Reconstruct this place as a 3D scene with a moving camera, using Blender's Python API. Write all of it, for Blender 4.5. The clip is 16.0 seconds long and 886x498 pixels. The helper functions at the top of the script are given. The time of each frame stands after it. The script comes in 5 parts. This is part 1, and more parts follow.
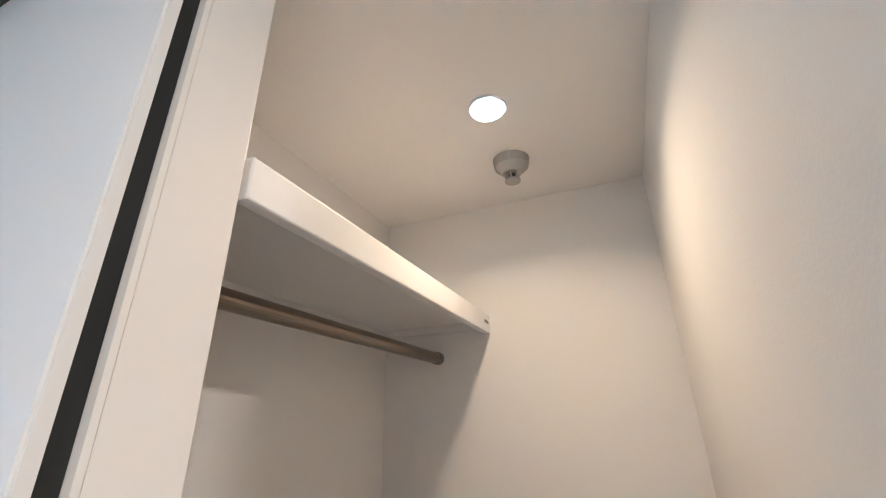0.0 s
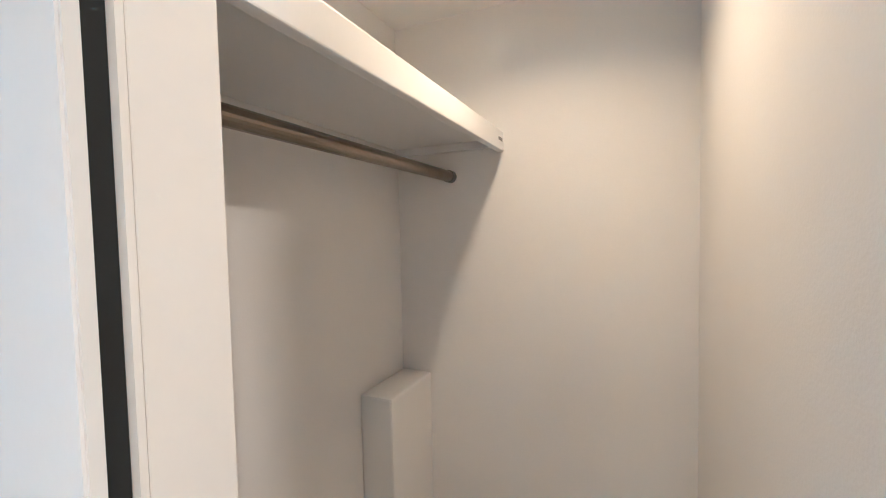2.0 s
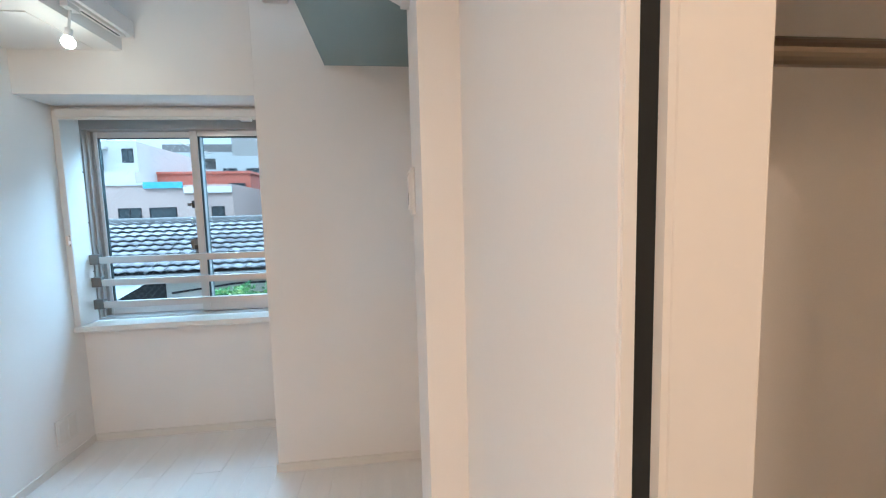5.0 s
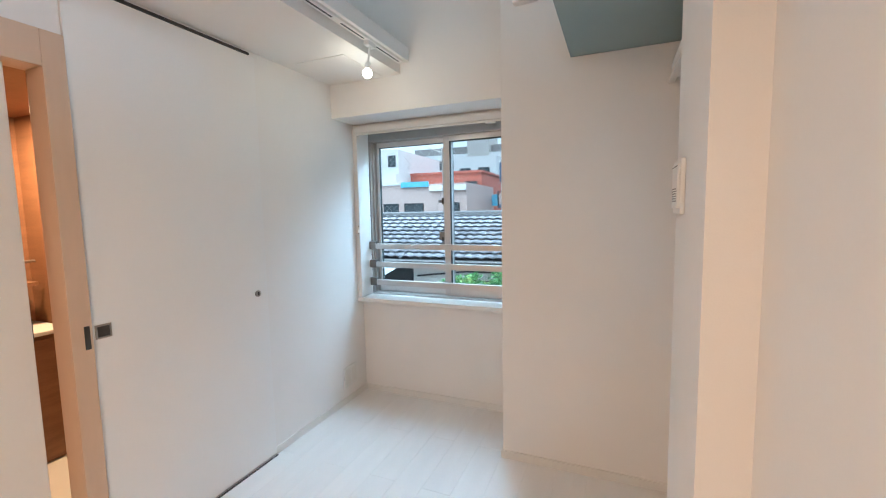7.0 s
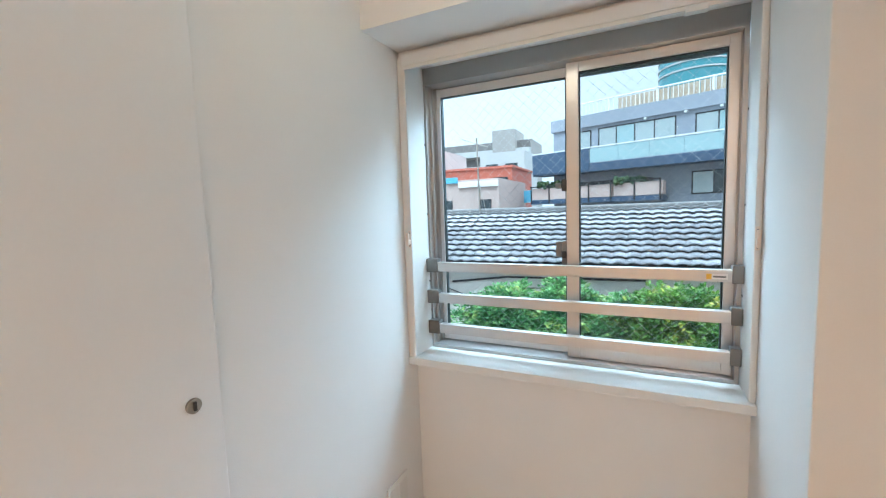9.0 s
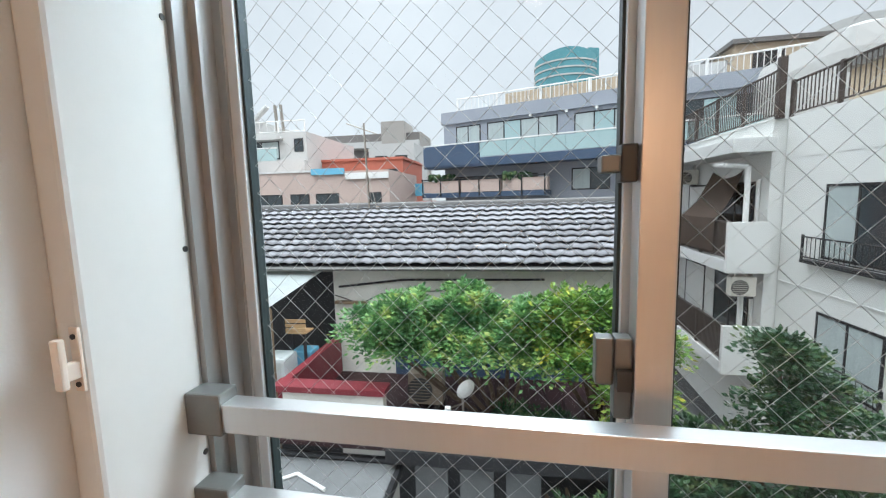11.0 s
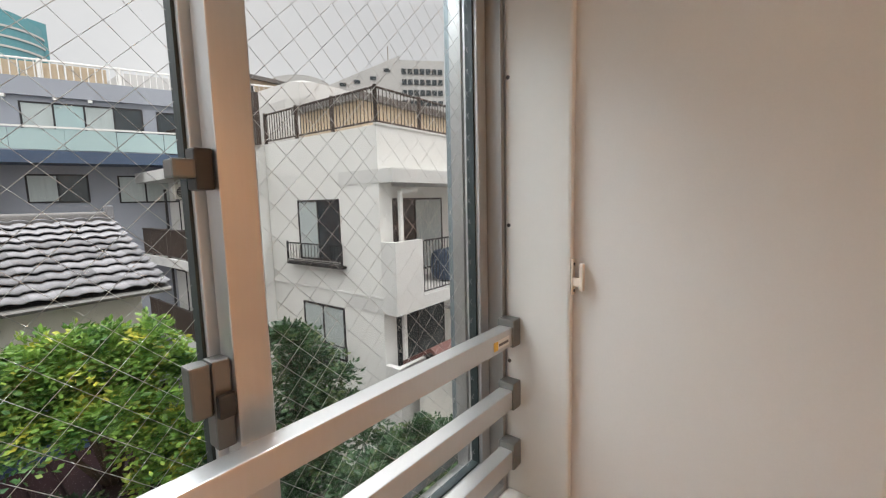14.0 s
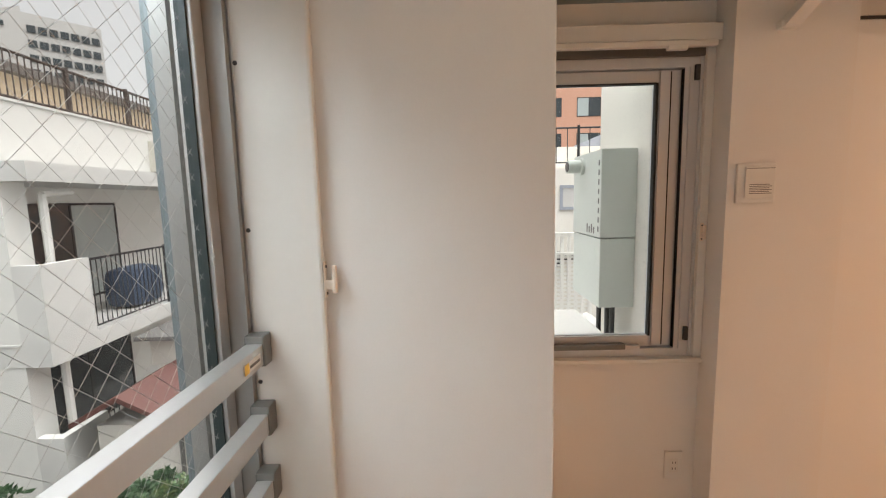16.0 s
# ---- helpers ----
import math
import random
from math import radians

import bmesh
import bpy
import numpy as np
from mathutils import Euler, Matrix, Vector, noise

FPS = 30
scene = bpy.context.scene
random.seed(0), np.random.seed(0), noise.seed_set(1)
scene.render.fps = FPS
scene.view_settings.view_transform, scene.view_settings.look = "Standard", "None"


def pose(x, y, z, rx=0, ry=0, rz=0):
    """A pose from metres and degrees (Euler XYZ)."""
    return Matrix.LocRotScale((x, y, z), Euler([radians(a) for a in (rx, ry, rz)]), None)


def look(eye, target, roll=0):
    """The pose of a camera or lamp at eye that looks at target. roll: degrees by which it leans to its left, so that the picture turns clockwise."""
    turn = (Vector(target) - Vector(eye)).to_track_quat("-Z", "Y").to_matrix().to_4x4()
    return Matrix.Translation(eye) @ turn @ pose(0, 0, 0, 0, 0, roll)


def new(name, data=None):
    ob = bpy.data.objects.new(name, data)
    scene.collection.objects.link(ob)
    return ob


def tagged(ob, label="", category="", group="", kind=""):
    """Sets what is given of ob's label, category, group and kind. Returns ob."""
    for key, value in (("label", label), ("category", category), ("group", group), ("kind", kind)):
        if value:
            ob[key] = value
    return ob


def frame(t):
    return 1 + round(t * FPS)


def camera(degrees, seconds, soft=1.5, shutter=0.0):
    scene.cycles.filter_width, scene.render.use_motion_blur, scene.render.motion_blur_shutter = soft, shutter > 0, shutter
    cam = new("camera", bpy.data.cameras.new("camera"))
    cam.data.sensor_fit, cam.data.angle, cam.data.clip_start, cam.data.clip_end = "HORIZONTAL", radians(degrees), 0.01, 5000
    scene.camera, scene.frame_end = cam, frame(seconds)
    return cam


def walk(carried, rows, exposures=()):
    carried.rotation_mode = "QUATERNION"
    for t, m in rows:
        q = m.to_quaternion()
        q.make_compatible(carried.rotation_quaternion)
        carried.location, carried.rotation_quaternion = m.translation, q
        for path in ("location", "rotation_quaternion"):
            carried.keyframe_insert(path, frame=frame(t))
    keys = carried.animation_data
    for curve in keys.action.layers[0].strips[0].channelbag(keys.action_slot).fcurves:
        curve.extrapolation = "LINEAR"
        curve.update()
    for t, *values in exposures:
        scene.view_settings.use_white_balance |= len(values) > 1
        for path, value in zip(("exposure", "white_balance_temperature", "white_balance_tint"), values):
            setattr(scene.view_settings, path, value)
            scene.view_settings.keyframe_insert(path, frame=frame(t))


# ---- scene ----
cam = camera(93.7, 16.0, soft=1.15)

PATH = [
    (0, (1.854, -2.742, 1.366), (3.566, -2.029, 2.114), -1.1),
    (0.5, (1.857, -2.73, 1.366), (3.631, -2.004, 1.935), -1.4),
    (1, (1.855, -2.73, 1.366), (3.676, -1.978, 1.71), -1.5),
    (1.5, (1.857, -2.73, 1.37), (3.699, -1.957, 1.463), -1.3),
    (2, (1.865, -2.729, 1.367), (3.684, -1.902, 1.276), -1.2),
    (2.5, (1.863, -2.704, 1.364), (3.63, -1.787, 1.173), -1.4),
    (3, (1.831, -2.631, 1.36), (3.429, -1.448, 1.141), -1.8),
    (3.5, (1.826, -2.581, 1.356), (3.153, -1.099, 1.148), -2.1),
    (3.7, (1.832, -2.592, 1.357), (3.008, -0.986, 1.15), -2.0),
    (5.8, (1.85, -2.69, 1.357), (1.628, -0.711, 1.173), -1.4),
    (6, (1.84, -2.686, 1.354), (1.513, -0.722, 1.172), -1.4),
    (6.5, (1.831, -2.683, 1.351), (1.253, -0.776, 1.171), -1.3),
    (7, (1.767, -2.634, 1.364), (0.997, -0.798, 1.179), -1.1),
    (7.5, (1.56, -2.468, 1.357), (0.672, -0.686, 1.17), -1.2),
    (8, (1.32, -2.219, 1.337), (0.391, -0.458, 1.15), -1.2),
    (8.2, (1.226, -2.092, 1.336), (0.309, -0.32, 1.158), -1.4),
    (10.3, (0.549, -0.723, 1.386), (-0.128, 1.143, 1.142), -1.6),
    (10.5, (0.516, -0.617, 1.378), (-0.084, 1.275, 1.136), -1.6),
    (11, (0.491, -0.413, 1.393), (0.112, 1.536, 1.153), -1.5),
    (11.5, (0.489, -0.32, 1.397), (0.418, 1.664, 1.159), -1.4),
    (12, (0.483, -0.28, 1.396), (0.758, 1.687, 1.161), -1.4),
    (12.5, (0.479, -0.274, 1.391), (1.127, 1.604, 1.158), -1.5),
    (13, (0.453, -0.286, 1.389), (1.459, 1.427, 1.158), -1.4),
    (13.5, (0.433, -0.325, 1.391), (1.74, 1.172, 1.16), -1.4),
    (14, (0.419, -0.367, 1.389), (1.964, 0.881, 1.158), -1.4),
    (14.5, (0.428, -0.341, 1.391), (2.163, 0.627, 1.158), -1.5),
    (15, (0.428, -0.317, 1.392), (2.3, 0.346, 1.154), -1.5),
    (15.5, (0.428, -0.298, 1.385), (2.383, 0.046, 1.144), -1.5),
    (16, (0.416, -0.299, 1.384), (2.402, -0.273, 1.144), -1.4),
]
walk(cam, [(t, look(eye, target, roll)) for t, eye, target, roll in PATH],
     exposures=[(0.0, 0.84, 3700, -11), (2.0, 1.0, 3700, -12), (2.6, 1.05, 3650, -13), (3.7, 0.84, 3600, -14), (5.8, 0.68, 4750, -4), (7.0, 0.66, 4700, -4), (8.2, 0.80, 4650, -7), (10.3, 0.40, 5700, 3), (11.0, 0.24, 5900, 6),
                (11.5, 0.14, 6150, 9), (12.5, 0.08, 6500, 11), (13.5, 0.05, 6600, 12), (16.0, 0.25, 6700, 11)])

# ---- light ----
world = bpy.data.worlds.new("world")
scene.world = world
world.use_nodes = True
wn, wl = world.node_tree.nodes, world.node_tree.links
sky = wn.new("ShaderNodeTexSky")
sky.sky_type, sky.sun_disc = "NISHITA", False
sky.sun_elevation, sky.sun_rotation = radians(66), radians(153)
cloud = wn.new("ShaderNodeTexNoise")
cloud.inputs["Scale"].default_value = 2.2
cloud.inputs["Detail"].default_value = 5
ramp = wn.new("ShaderNodeValToRGB")
ramp.color_ramp.elements[0].position, ramp.color_ramp.elements[0].color = 0.3, (8.2, 8.2, 8.2, 1)
ramp.color_ramp.elements[1].position, ramp.color_ramp.elements[1].color = 0.7, (10.0, 9.95, 9.85, 1)
wl.new(cloud.outputs["Fac"], ramp.inputs["Fac"])
over = wn.new("ShaderNodeMixRGB")
over.inputs["Fac"].default_value = 0.88
wl.new(sky.outputs["Color"], over.inputs["Color1"])
wl.new(ramp.outputs["Color"], over.inputs["Color2"])
# overcast sky: the zenith is about three times as bright as the horizon
way = wn.new("ShaderNodeTexCoord")
axis = wn.new("ShaderNodeSeparateXYZ")
rise = wn.new("ShaderNodeMapRange")
rise.inputs["From Min"].default_value, rise.inputs["From Max"].default_value = 0.40, 0.9
rise.inputs["To Min"].default_value, rise.inputs["To Max"].default_value = 1.0, 5.2
wl.new(way.outputs["Generated"], axis.inputs["Vector"])
wl.new(axis.outputs["Z"], rise.inputs["Value"])
dome = wn.new("ShaderNodeMixRGB")
dome.blend_type = "MULTIPLY"
dome.inputs["Fac"].default_value = 1.0
wl.new(over.outputs["Color"], dome.inputs["Color1"])
wl.new(rise.outputs["Result"], dome.inputs["Color2"])
wl.new(dome.outputs["Color"], wn["Background"].inputs["Color"])
wn["Background"].inputs["Strength"].default_value = 0.088


def lamp(name, kind, power, colour, place, size=0.1, target=None, spread=None):
    data = bpy.data.lights.new(name, kind)
    data.energy, data.color = power, colour
    if kind == "AREA":
        data.shape, data.size, data.size_y = "RECTANGLE", size[0], size[1]
        if spread:
            data.spread = radians(spread)
    elif kind == "SUN":
        data.angle = radians(size)
    else:
        data.shadow_soft_size = size
    ob = new(name, data)
    ob.matrix_world = look(place, target) if target else Matrix.Translation(place)
    return ob


WARM = (1.0, 0.70, 0.43)
lamp("sun", "SUN", 1.1, (1.0, 0.97, 0.93), (0, 0, 30), 18, (6, 12, 0))
# the upper sky's light, falling through the two window openings from above their heads
lamp("window_light", "AREA", 31, (0.80, 0.93, 1.0), (0.72, 0.75, 2.55), (0.9, 0.7), (0.75, -1.2, 0.5))
lamp("window_light", "AREA", 60, (0.80, 0.93, 1.0), (2.72, -0.95, 2.45), (0.8, 0.6), (0.6, -1.1, 0.6))
# lamps of the place: closet downlight, track bulb, strip above the beam, hall and bathroom downlights
lamp("closet_downlight_lamp", "AREA", 2.9, (1.0, 0.47, 0.19), (2.593, -2.55, 2.004), (0.07, 0.07), (2.57, -2.55, 0), 140)
lamp("track_bulb_lamp", "POINT", 0.9, WARM, (0.532, -0.68, 2.035), 0.035)
lamp("cove_lamp", "AREA", 4.2, (1.0, 0.80, 0.62), (0.42, -1.7, 2.275), (0.12, 2.6), (0.5, -1.7, 3.5))
lamp("hall_downlight_lamp", "AREA", 25, (1.0, 0.54, 0.29), (1.2, -3.6, 2.18), (0.1, 0.1), (1.3, -3.4, 0))
lamp("bathroom_lamp", "AREA", 24, (1.0, 0.52, 0.22), (-1.05, -1.6, 1.93), (0.08, 0.08), (-1.1, -1.6, 0))


# ---- materials ----
def mat(name, colour, rough=0.5, metal=0.0, vary=0.06, scale=6.0, fine=90.0, bump=0.08, spec=0.5, random_part=0.0, trans=0.0,
        emit=None, ior=1.45, stretch=None):
    m = bpy.data.materials.new(name)
    m.use_nodes = True
    n, l = m.node_tree.nodes, m.node_tree.links
    b = n["Principled BSDF"]
    b.inputs["Roughness"].default_value = rough
    b.inputs["Metallic"].default_value = metal
    b.inputs["Specular IOR Level"].default_value = spec
    b.inputs["IOR"].default_value = ior
    b.inputs["Transmission Weight"].default_value = trans
    b.inputs["Base Color"].default_value = (*colour, 1)
    if emit:
        b.inputs["Emission Color"].default_value = (*colour, 1)
        b.inputs["Emission Strength"].default_value = emit
    if not vary and not bump:
        return m
    co = n.new("ShaderNodeTexCoord")
    mp = n.new("ShaderNodeMapping")
    if stretch:
        mp.inputs["Scale"].default_value = stretch
    l.new(co.outputs["Object"], mp.inputs["Vector"])
    big = n.new("ShaderNodeTexNoise")
    big.inputs["Scale"].default_value = scale
    big.inputs["Detail"].default_value = 4
    small = n.new("ShaderNodeTexNoise")
    small.inputs["Scale"].default_value = fine
    small.inputs["Detail"].default_value = 3
    l.new(mp.outputs["Vector"], big.inputs["Vector"])
    l.new(mp.outputs["Vector"], small.inputs["Vector"])
    add = n.new("ShaderNodeMath")
    add.operation = "ADD"
    l.new(big.outputs["Fac"], add.inputs[0])
    half = n.new("ShaderNodeMath")
    half.operation, half.inputs[1].default_value = "MULTIPLY", 0.5
    l.new(small.outputs["Fac"], half.inputs[0])
    l.new(half.outputs[0], add.inputs[1])
    last = add
    if random_part:
        info = n.new("ShaderNodeObjectInfo")
        ri = n.new("ShaderNodeMath")
        ri.operation = "MULTIPLY_ADD"
        ri.inputs[1].default_value = random_part / max(vary, 0.01)
        l.new(info.outputs["Random"], ri.inputs[0])
        l.new(add.outputs[0], ri.inputs[2])
        last = ri
    r = n.new("ShaderNodeMapRange")
    r.inputs["From Min"].default_value = 0.4
    r.inputs["From Max"].default_value = 1.1 + (random_part / max(vary, 0.01) if random_part else 0)
    l.new(last.outputs[0], r.inputs["Value"])
    total = vary + random_part
    r.inputs["To Min"].default_value = 1 - total
    r.inputs["To Max"].default_value = 1 + total * 0.6
    mx = n.new("ShaderNodeMixRGB")
    mx.blend_type = "MULTIPLY"
    mx.inputs["Fac"].default_value = 1
    mx.inputs["Color1"].default_value = (*colour, 1)
    l.new(r.outputs["Result"], mx.inputs["Color2"])
    l.new(mx.outputs["Color"], b.inputs["Base Color"])
    if bump:
        bp = n.new("ShaderNodeBump")
        bp.inputs["Strength"].default_value = bump
        bp.inputs["Distance"].default_value = 0.004
        l.new(small.outputs["Fac"], bp.inputs["Height"])
        l.new(bp.outputs["Normal"], b.inputs["Normal"])
    return m


WALL = mat("white_wallpaper", (0.80, 0.78, 0.75), 0.75, vary=0.03, scale=3, fine=260, bump=0.07)
DOORW = mat("white_door_film", (0.80, 0.79, 0.77), 0.5, vary=0.02, scale=2, fine=120, bump=0.03)
TRIM = mat("white_trim", (0.74, 0.72, 0.68), 0.45, vary=0.03, scale=5, fine=60, bump=0.03)
CEIL = mat("white_ceiling", (0.8, 0.78, 0.75), 0.8, vary=0.03, scale=3, fine=260, bump=0.2)
TEAL = mat("grey_green_paint", (0.27, 0.34, 0.34), 0.6, vary=0.05, scale=3, fine=120, bump=0.1)
FLOOR = mat("pale_plank", (0.80, 0.78, 0.75), 0.33, vary=0.06, scale=2.5, fine=45, bump=0.04, random_part=0.015, stretch=(6, 1, 1))
ALU = mat("brushed_aluminium", (0.62, 0.61, 0.60), 0.32, 0.85, vary=0.05, scale=4, fine=160, bump=0.04, stretch=(1, 1, 0.1))
# paler, less metallic copy of ALU: the outer sash's bright reflection as colour
SILV = mat("lit_sash_aluminium", (0.72, 0.73, 0.73), 0.36, 0.35, vary=0.04, scale=4, fine=160, bump=0.03, stretch=(1, 1, 0.1))
ALUD = mat("bronze_aluminium", (0.21, 0.205, 0.195), 0.4, 0.6, vary=0.06, scale=5, fine=120, bump=0.03)
ALUW = mat("weathered_screen_aluminium", (0.22, 0.25, 0.26), 0.5, 0.4, vary=0.1, scale=6, fine=120, bump=0.04, stretch=(1, 1, 0.1))
ALUF = mat("natural_anodised_aluminium", (0.44, 0.43, 0.415), 0.36, 0.8, vary=0.06, scale=5, fine=120, bump=0.03, stretch=(1, 1, 0.1))
ALUG = mat("grey_anodised_aluminium", (0.58, 0.59, 0.60), 0.40, 0.5, vary=0.05, scale=5, fine=140, bump=0.03, stretch=(1, 1, 0.1))
SEAL = mat("dark_glazing_seal", (0.03, 0.042, 0.042), 0.5, vary=0.1, scale=10, fine=90, bump=0.03)
GASKET_SHADE = mat("black_gasket_and_slot_shade", (0.012, 0.014, 0.014), 0.6, vary=0.15, scale=10, fine=90, bump=0.1)
STEEL = mat("satin_steel", (0.42, 0.38, 0.33), 0.28, 1.0, vary=0.06, scale=8, fine=150, bump=0.03)
RODM = mat("dull_steel_tube", (0.24, 0.205, 0.17), 0.3, 1.0, vary=0.06, scale=8, fine=150, bump=0.03)
PLAST = mat("white_plastic", (0.76, 0.75, 0.72), 0.35, vary=0.02, scale=8, fine=90, bump=0.02)
IVORY = mat("ivory_plastic", (0.78, 0.66, 0.55), 0.35, vary=0.02, scale=8, fine=90, bump=0.02)
DARK = mat("dark_plastic", (0.05, 0.047, 0.045), 0.4, vary=0.1, scale=12, fine=80, bump=0.04)
INK = mat("grey_print", (0.16, 0.15, 0.14), 0.6, vary=0.1, scale=50, fine=300, bump=0)
YELLOW = mat("yellow_sticker", (0.80, 0.50, 0.06), 0.4, vary=0.04, scale=20, fine=90, bump=0)
PAPER = mat("white_sticker", (0.82, 0.80, 0.76), 0.4, vary=0.03, scale=20, fine=90, bump=0)
GREYP = mat("grey_plastic", (0.42, 0.40, 0.37), 0.45, vary=0.06, scale=20, fine=90, bump=0.02)
ROOFG = mat("weathered_grey_sheet", (0.17, 0.175, 0.175), 0.75, vary=0.3, scale=2.2, fine=40, bump=0.15)
GLOW = mat("lit_glass", (1.0, 0.80, 0.55), 0.3, vary=0, bump=0, emit=14)
WIRE = mat("steel_wire", (0.55, 0.54, 0.52), 0.4, 0.6, vary=0.1, scale=20, fine=90, bump=0)
GLASS = mat("clear_glass", (0.97, 0.99, 0.985), 0.0, vary=0, bump=0, trans=1.0, ior=1.12)
FRAMEB = mat("beige_door_frame_film", (0.60, 0.44, 0.31), 0.45, vary=0.05, scale=4, fine=70, bump=0.03, stretch=(1, 1, 0.2))
BROWN = mat("dark_wood_panel", (0.26, 0.13, 0.06), 0.45, vary=0.3, scale=3, fine=40, bump=0.08, stretch=(1, 1, 9))
PORC = mat("porcelain", (0.78, 0.74, 0.68), 0.15, vary=0.02, scale=4, fine=60, bump=0)
# outdoors
ASPH = mat("asphalt", (0.07, 0.07, 0.07), 0.9, vary=0.25, scale=0.6, fine=60, bump=0.3)
TILE = mat("grey_roof_tile", (0.235, 0.235, 0.247), 0.7, vary=0.22, scale=7, fine=70, bump=0.12, random_part=0.3)
RIDGE = mat("dark_ridge_tile", (0.15, 0.145, 0.14), 0.65, vary=0.25, scale=9, fine=70, bump=0.15)
PLASTER = mat("cream_plaster", (0.70, 0.67, 0.61), 0.85, vary=0.12, scale=1.3, fine=60, bump=0.15)
WTILE = mat("white_wall_tile", (0.70, 0.70, 0.67), 0.4, vary=0.07, scale=1.0, fine=24, bump=0.18, stretch=(1, 1, 2.4))
CONC = mat("pale_concrete", (0.60, 0.60, 0.58), 0.8, vary=0.16, scale=1.6, fine=40, bump=0.12)
GREYB = mat("grey_render", (0.30, 0.32, 0.36), 0.7, vary=0.08, scale=0.8, fine=40, bump=0.08)
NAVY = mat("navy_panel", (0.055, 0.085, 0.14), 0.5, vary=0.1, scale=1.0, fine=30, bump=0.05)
PINK = mat("pink_beige_render", (0.50, 0.39, 0.34), 0.8, vary=0.08, scale=0.7, fine=30, bump=0.1)
ORANGE = mat("brick_red_render", (0.42, 0.13, 0.085), 0.75, vary=0.1, scale=0.7, fine=30, bump=0.1)
BLUEP = mat("blue_parapet", (0.17, 0.45, 0.62), 0.5, vary=0.1, scale=1.5, fine=30, bump=0.05)
REDC = mat("red_painted_coping", (0.17, 0.022, 0.03), 0.5, vary=0.15, scale=4, fine=50, bump=0.05)
OLDAC = mat("weathered_unit_paint", (0.25, 0.20, 0.15), 0.6, vary=0.2, scale=5, fine=50, bump=0.05)
CRATE = mat("pale_crate_wood", (0.50, 0.32, 0.16), 0.7, vary=0.15, scale=6, fine=60, bump=0.08)
FARS = mat("gallery_shade_colour", (0.17, 0.155, 0.145), 0.8, vary=0.15, scale=0.3, fine=2, bump=0)
REDM = mat("dark_red_sheet", (0.024, 0.008, 0.009), 0.6, vary=0.35, scale=3, fine=50, bump=0.06)
WINDOW = mat("dark_window", (0.035, 0.045, 0.05), 0.06, vary=0.1, scale=1.5, fine=20, bump=0, spec=0.8)
CURT = mat("curtained_window", (0.42, 0.47, 0.46), 0.16, vary=0.16, scale=1.6, fine=20, bump=0, spec=0.8, stretch=(6, 6, 0.6))
TINT = mat("glass_balustrade", (0.36, 0.48, 0.48), 0.08, vary=0.06, scale=1, fine=20, bump=0, spec=0.8)
BRAIL = mat("brown_metal_rail", (0.075, 0.058, 0.05), 0.5, 0.3, vary=0.12, scale=6, fine=60, bump=0.04)
BLK = mat("black_metal_and_shade", (0.03, 0.03, 0.032), 0.5, 0.3, vary=0.1, scale=6, fine=60, bump=0.04)
SHEET = mat("translucent_sheet", (0.55, 0.59, 0.58), 0.4, vary=0.14, scale=3, fine=40, bump=0.05)
TEALG = mat("teal_glass_tower", (0.10, 0.28, 0.31), 0.2, vary=0.12, scale=0.15, fine=2, bump=0, spec=0.8)
FARW = mat("distant_render", (0.50, 0.49, 0.47), 0.8, vary=0.06, scale=0.15, fine=2, bump=0)
FARB = mat("distant_beige", (0.36, 0.33, 0.30), 0.8, vary=0.06, scale=0.15, fine=2, bump=0)
FARO = mat("orange_tile_tower", (0.60, 0.33, 0.23), 0.7, vary=0.08, scale=0.3, fine=8, bump=0.05)
BEIGE = mat("beige_panel", (0.52, 0.42, 0.30), 0.7, vary=0.08, scale=2, fine=30, bump=0.05)
CLAY = mat("rust_red_roof", (0.115, 0.05, 0.042), 0.6, vary=0.2, scale=6, fine=50, bump=0.1, random_part=0.12)
ACW = mat("outdoor_unit_paint", (0.60, 0.57, 0.50), 0.5, vary=0.1, scale=4, fine=50, bump=0.04)
HEAT = mat("pale_grey_green_paint", (0.58, 0.61, 0.57), 0.42, vary=0.05, scale=4, fine=60, bump=0.03)
BARK = mat("bark", (0.12, 0.085, 0.06), 0.9, vary=0.3, scale=8, fine=60, bump=0.5)
CLOTH = mat("brown_cloth", (0.12, 0.085, 0.065), 0.9, vary=0.15, scale=6, fine=120, bump=0.2)
WOODX = mat("weathered_wood", (0.2, 0.135, 0.08), 0.7, vary=0.2, scale=4, fine=50, bump=0.1)


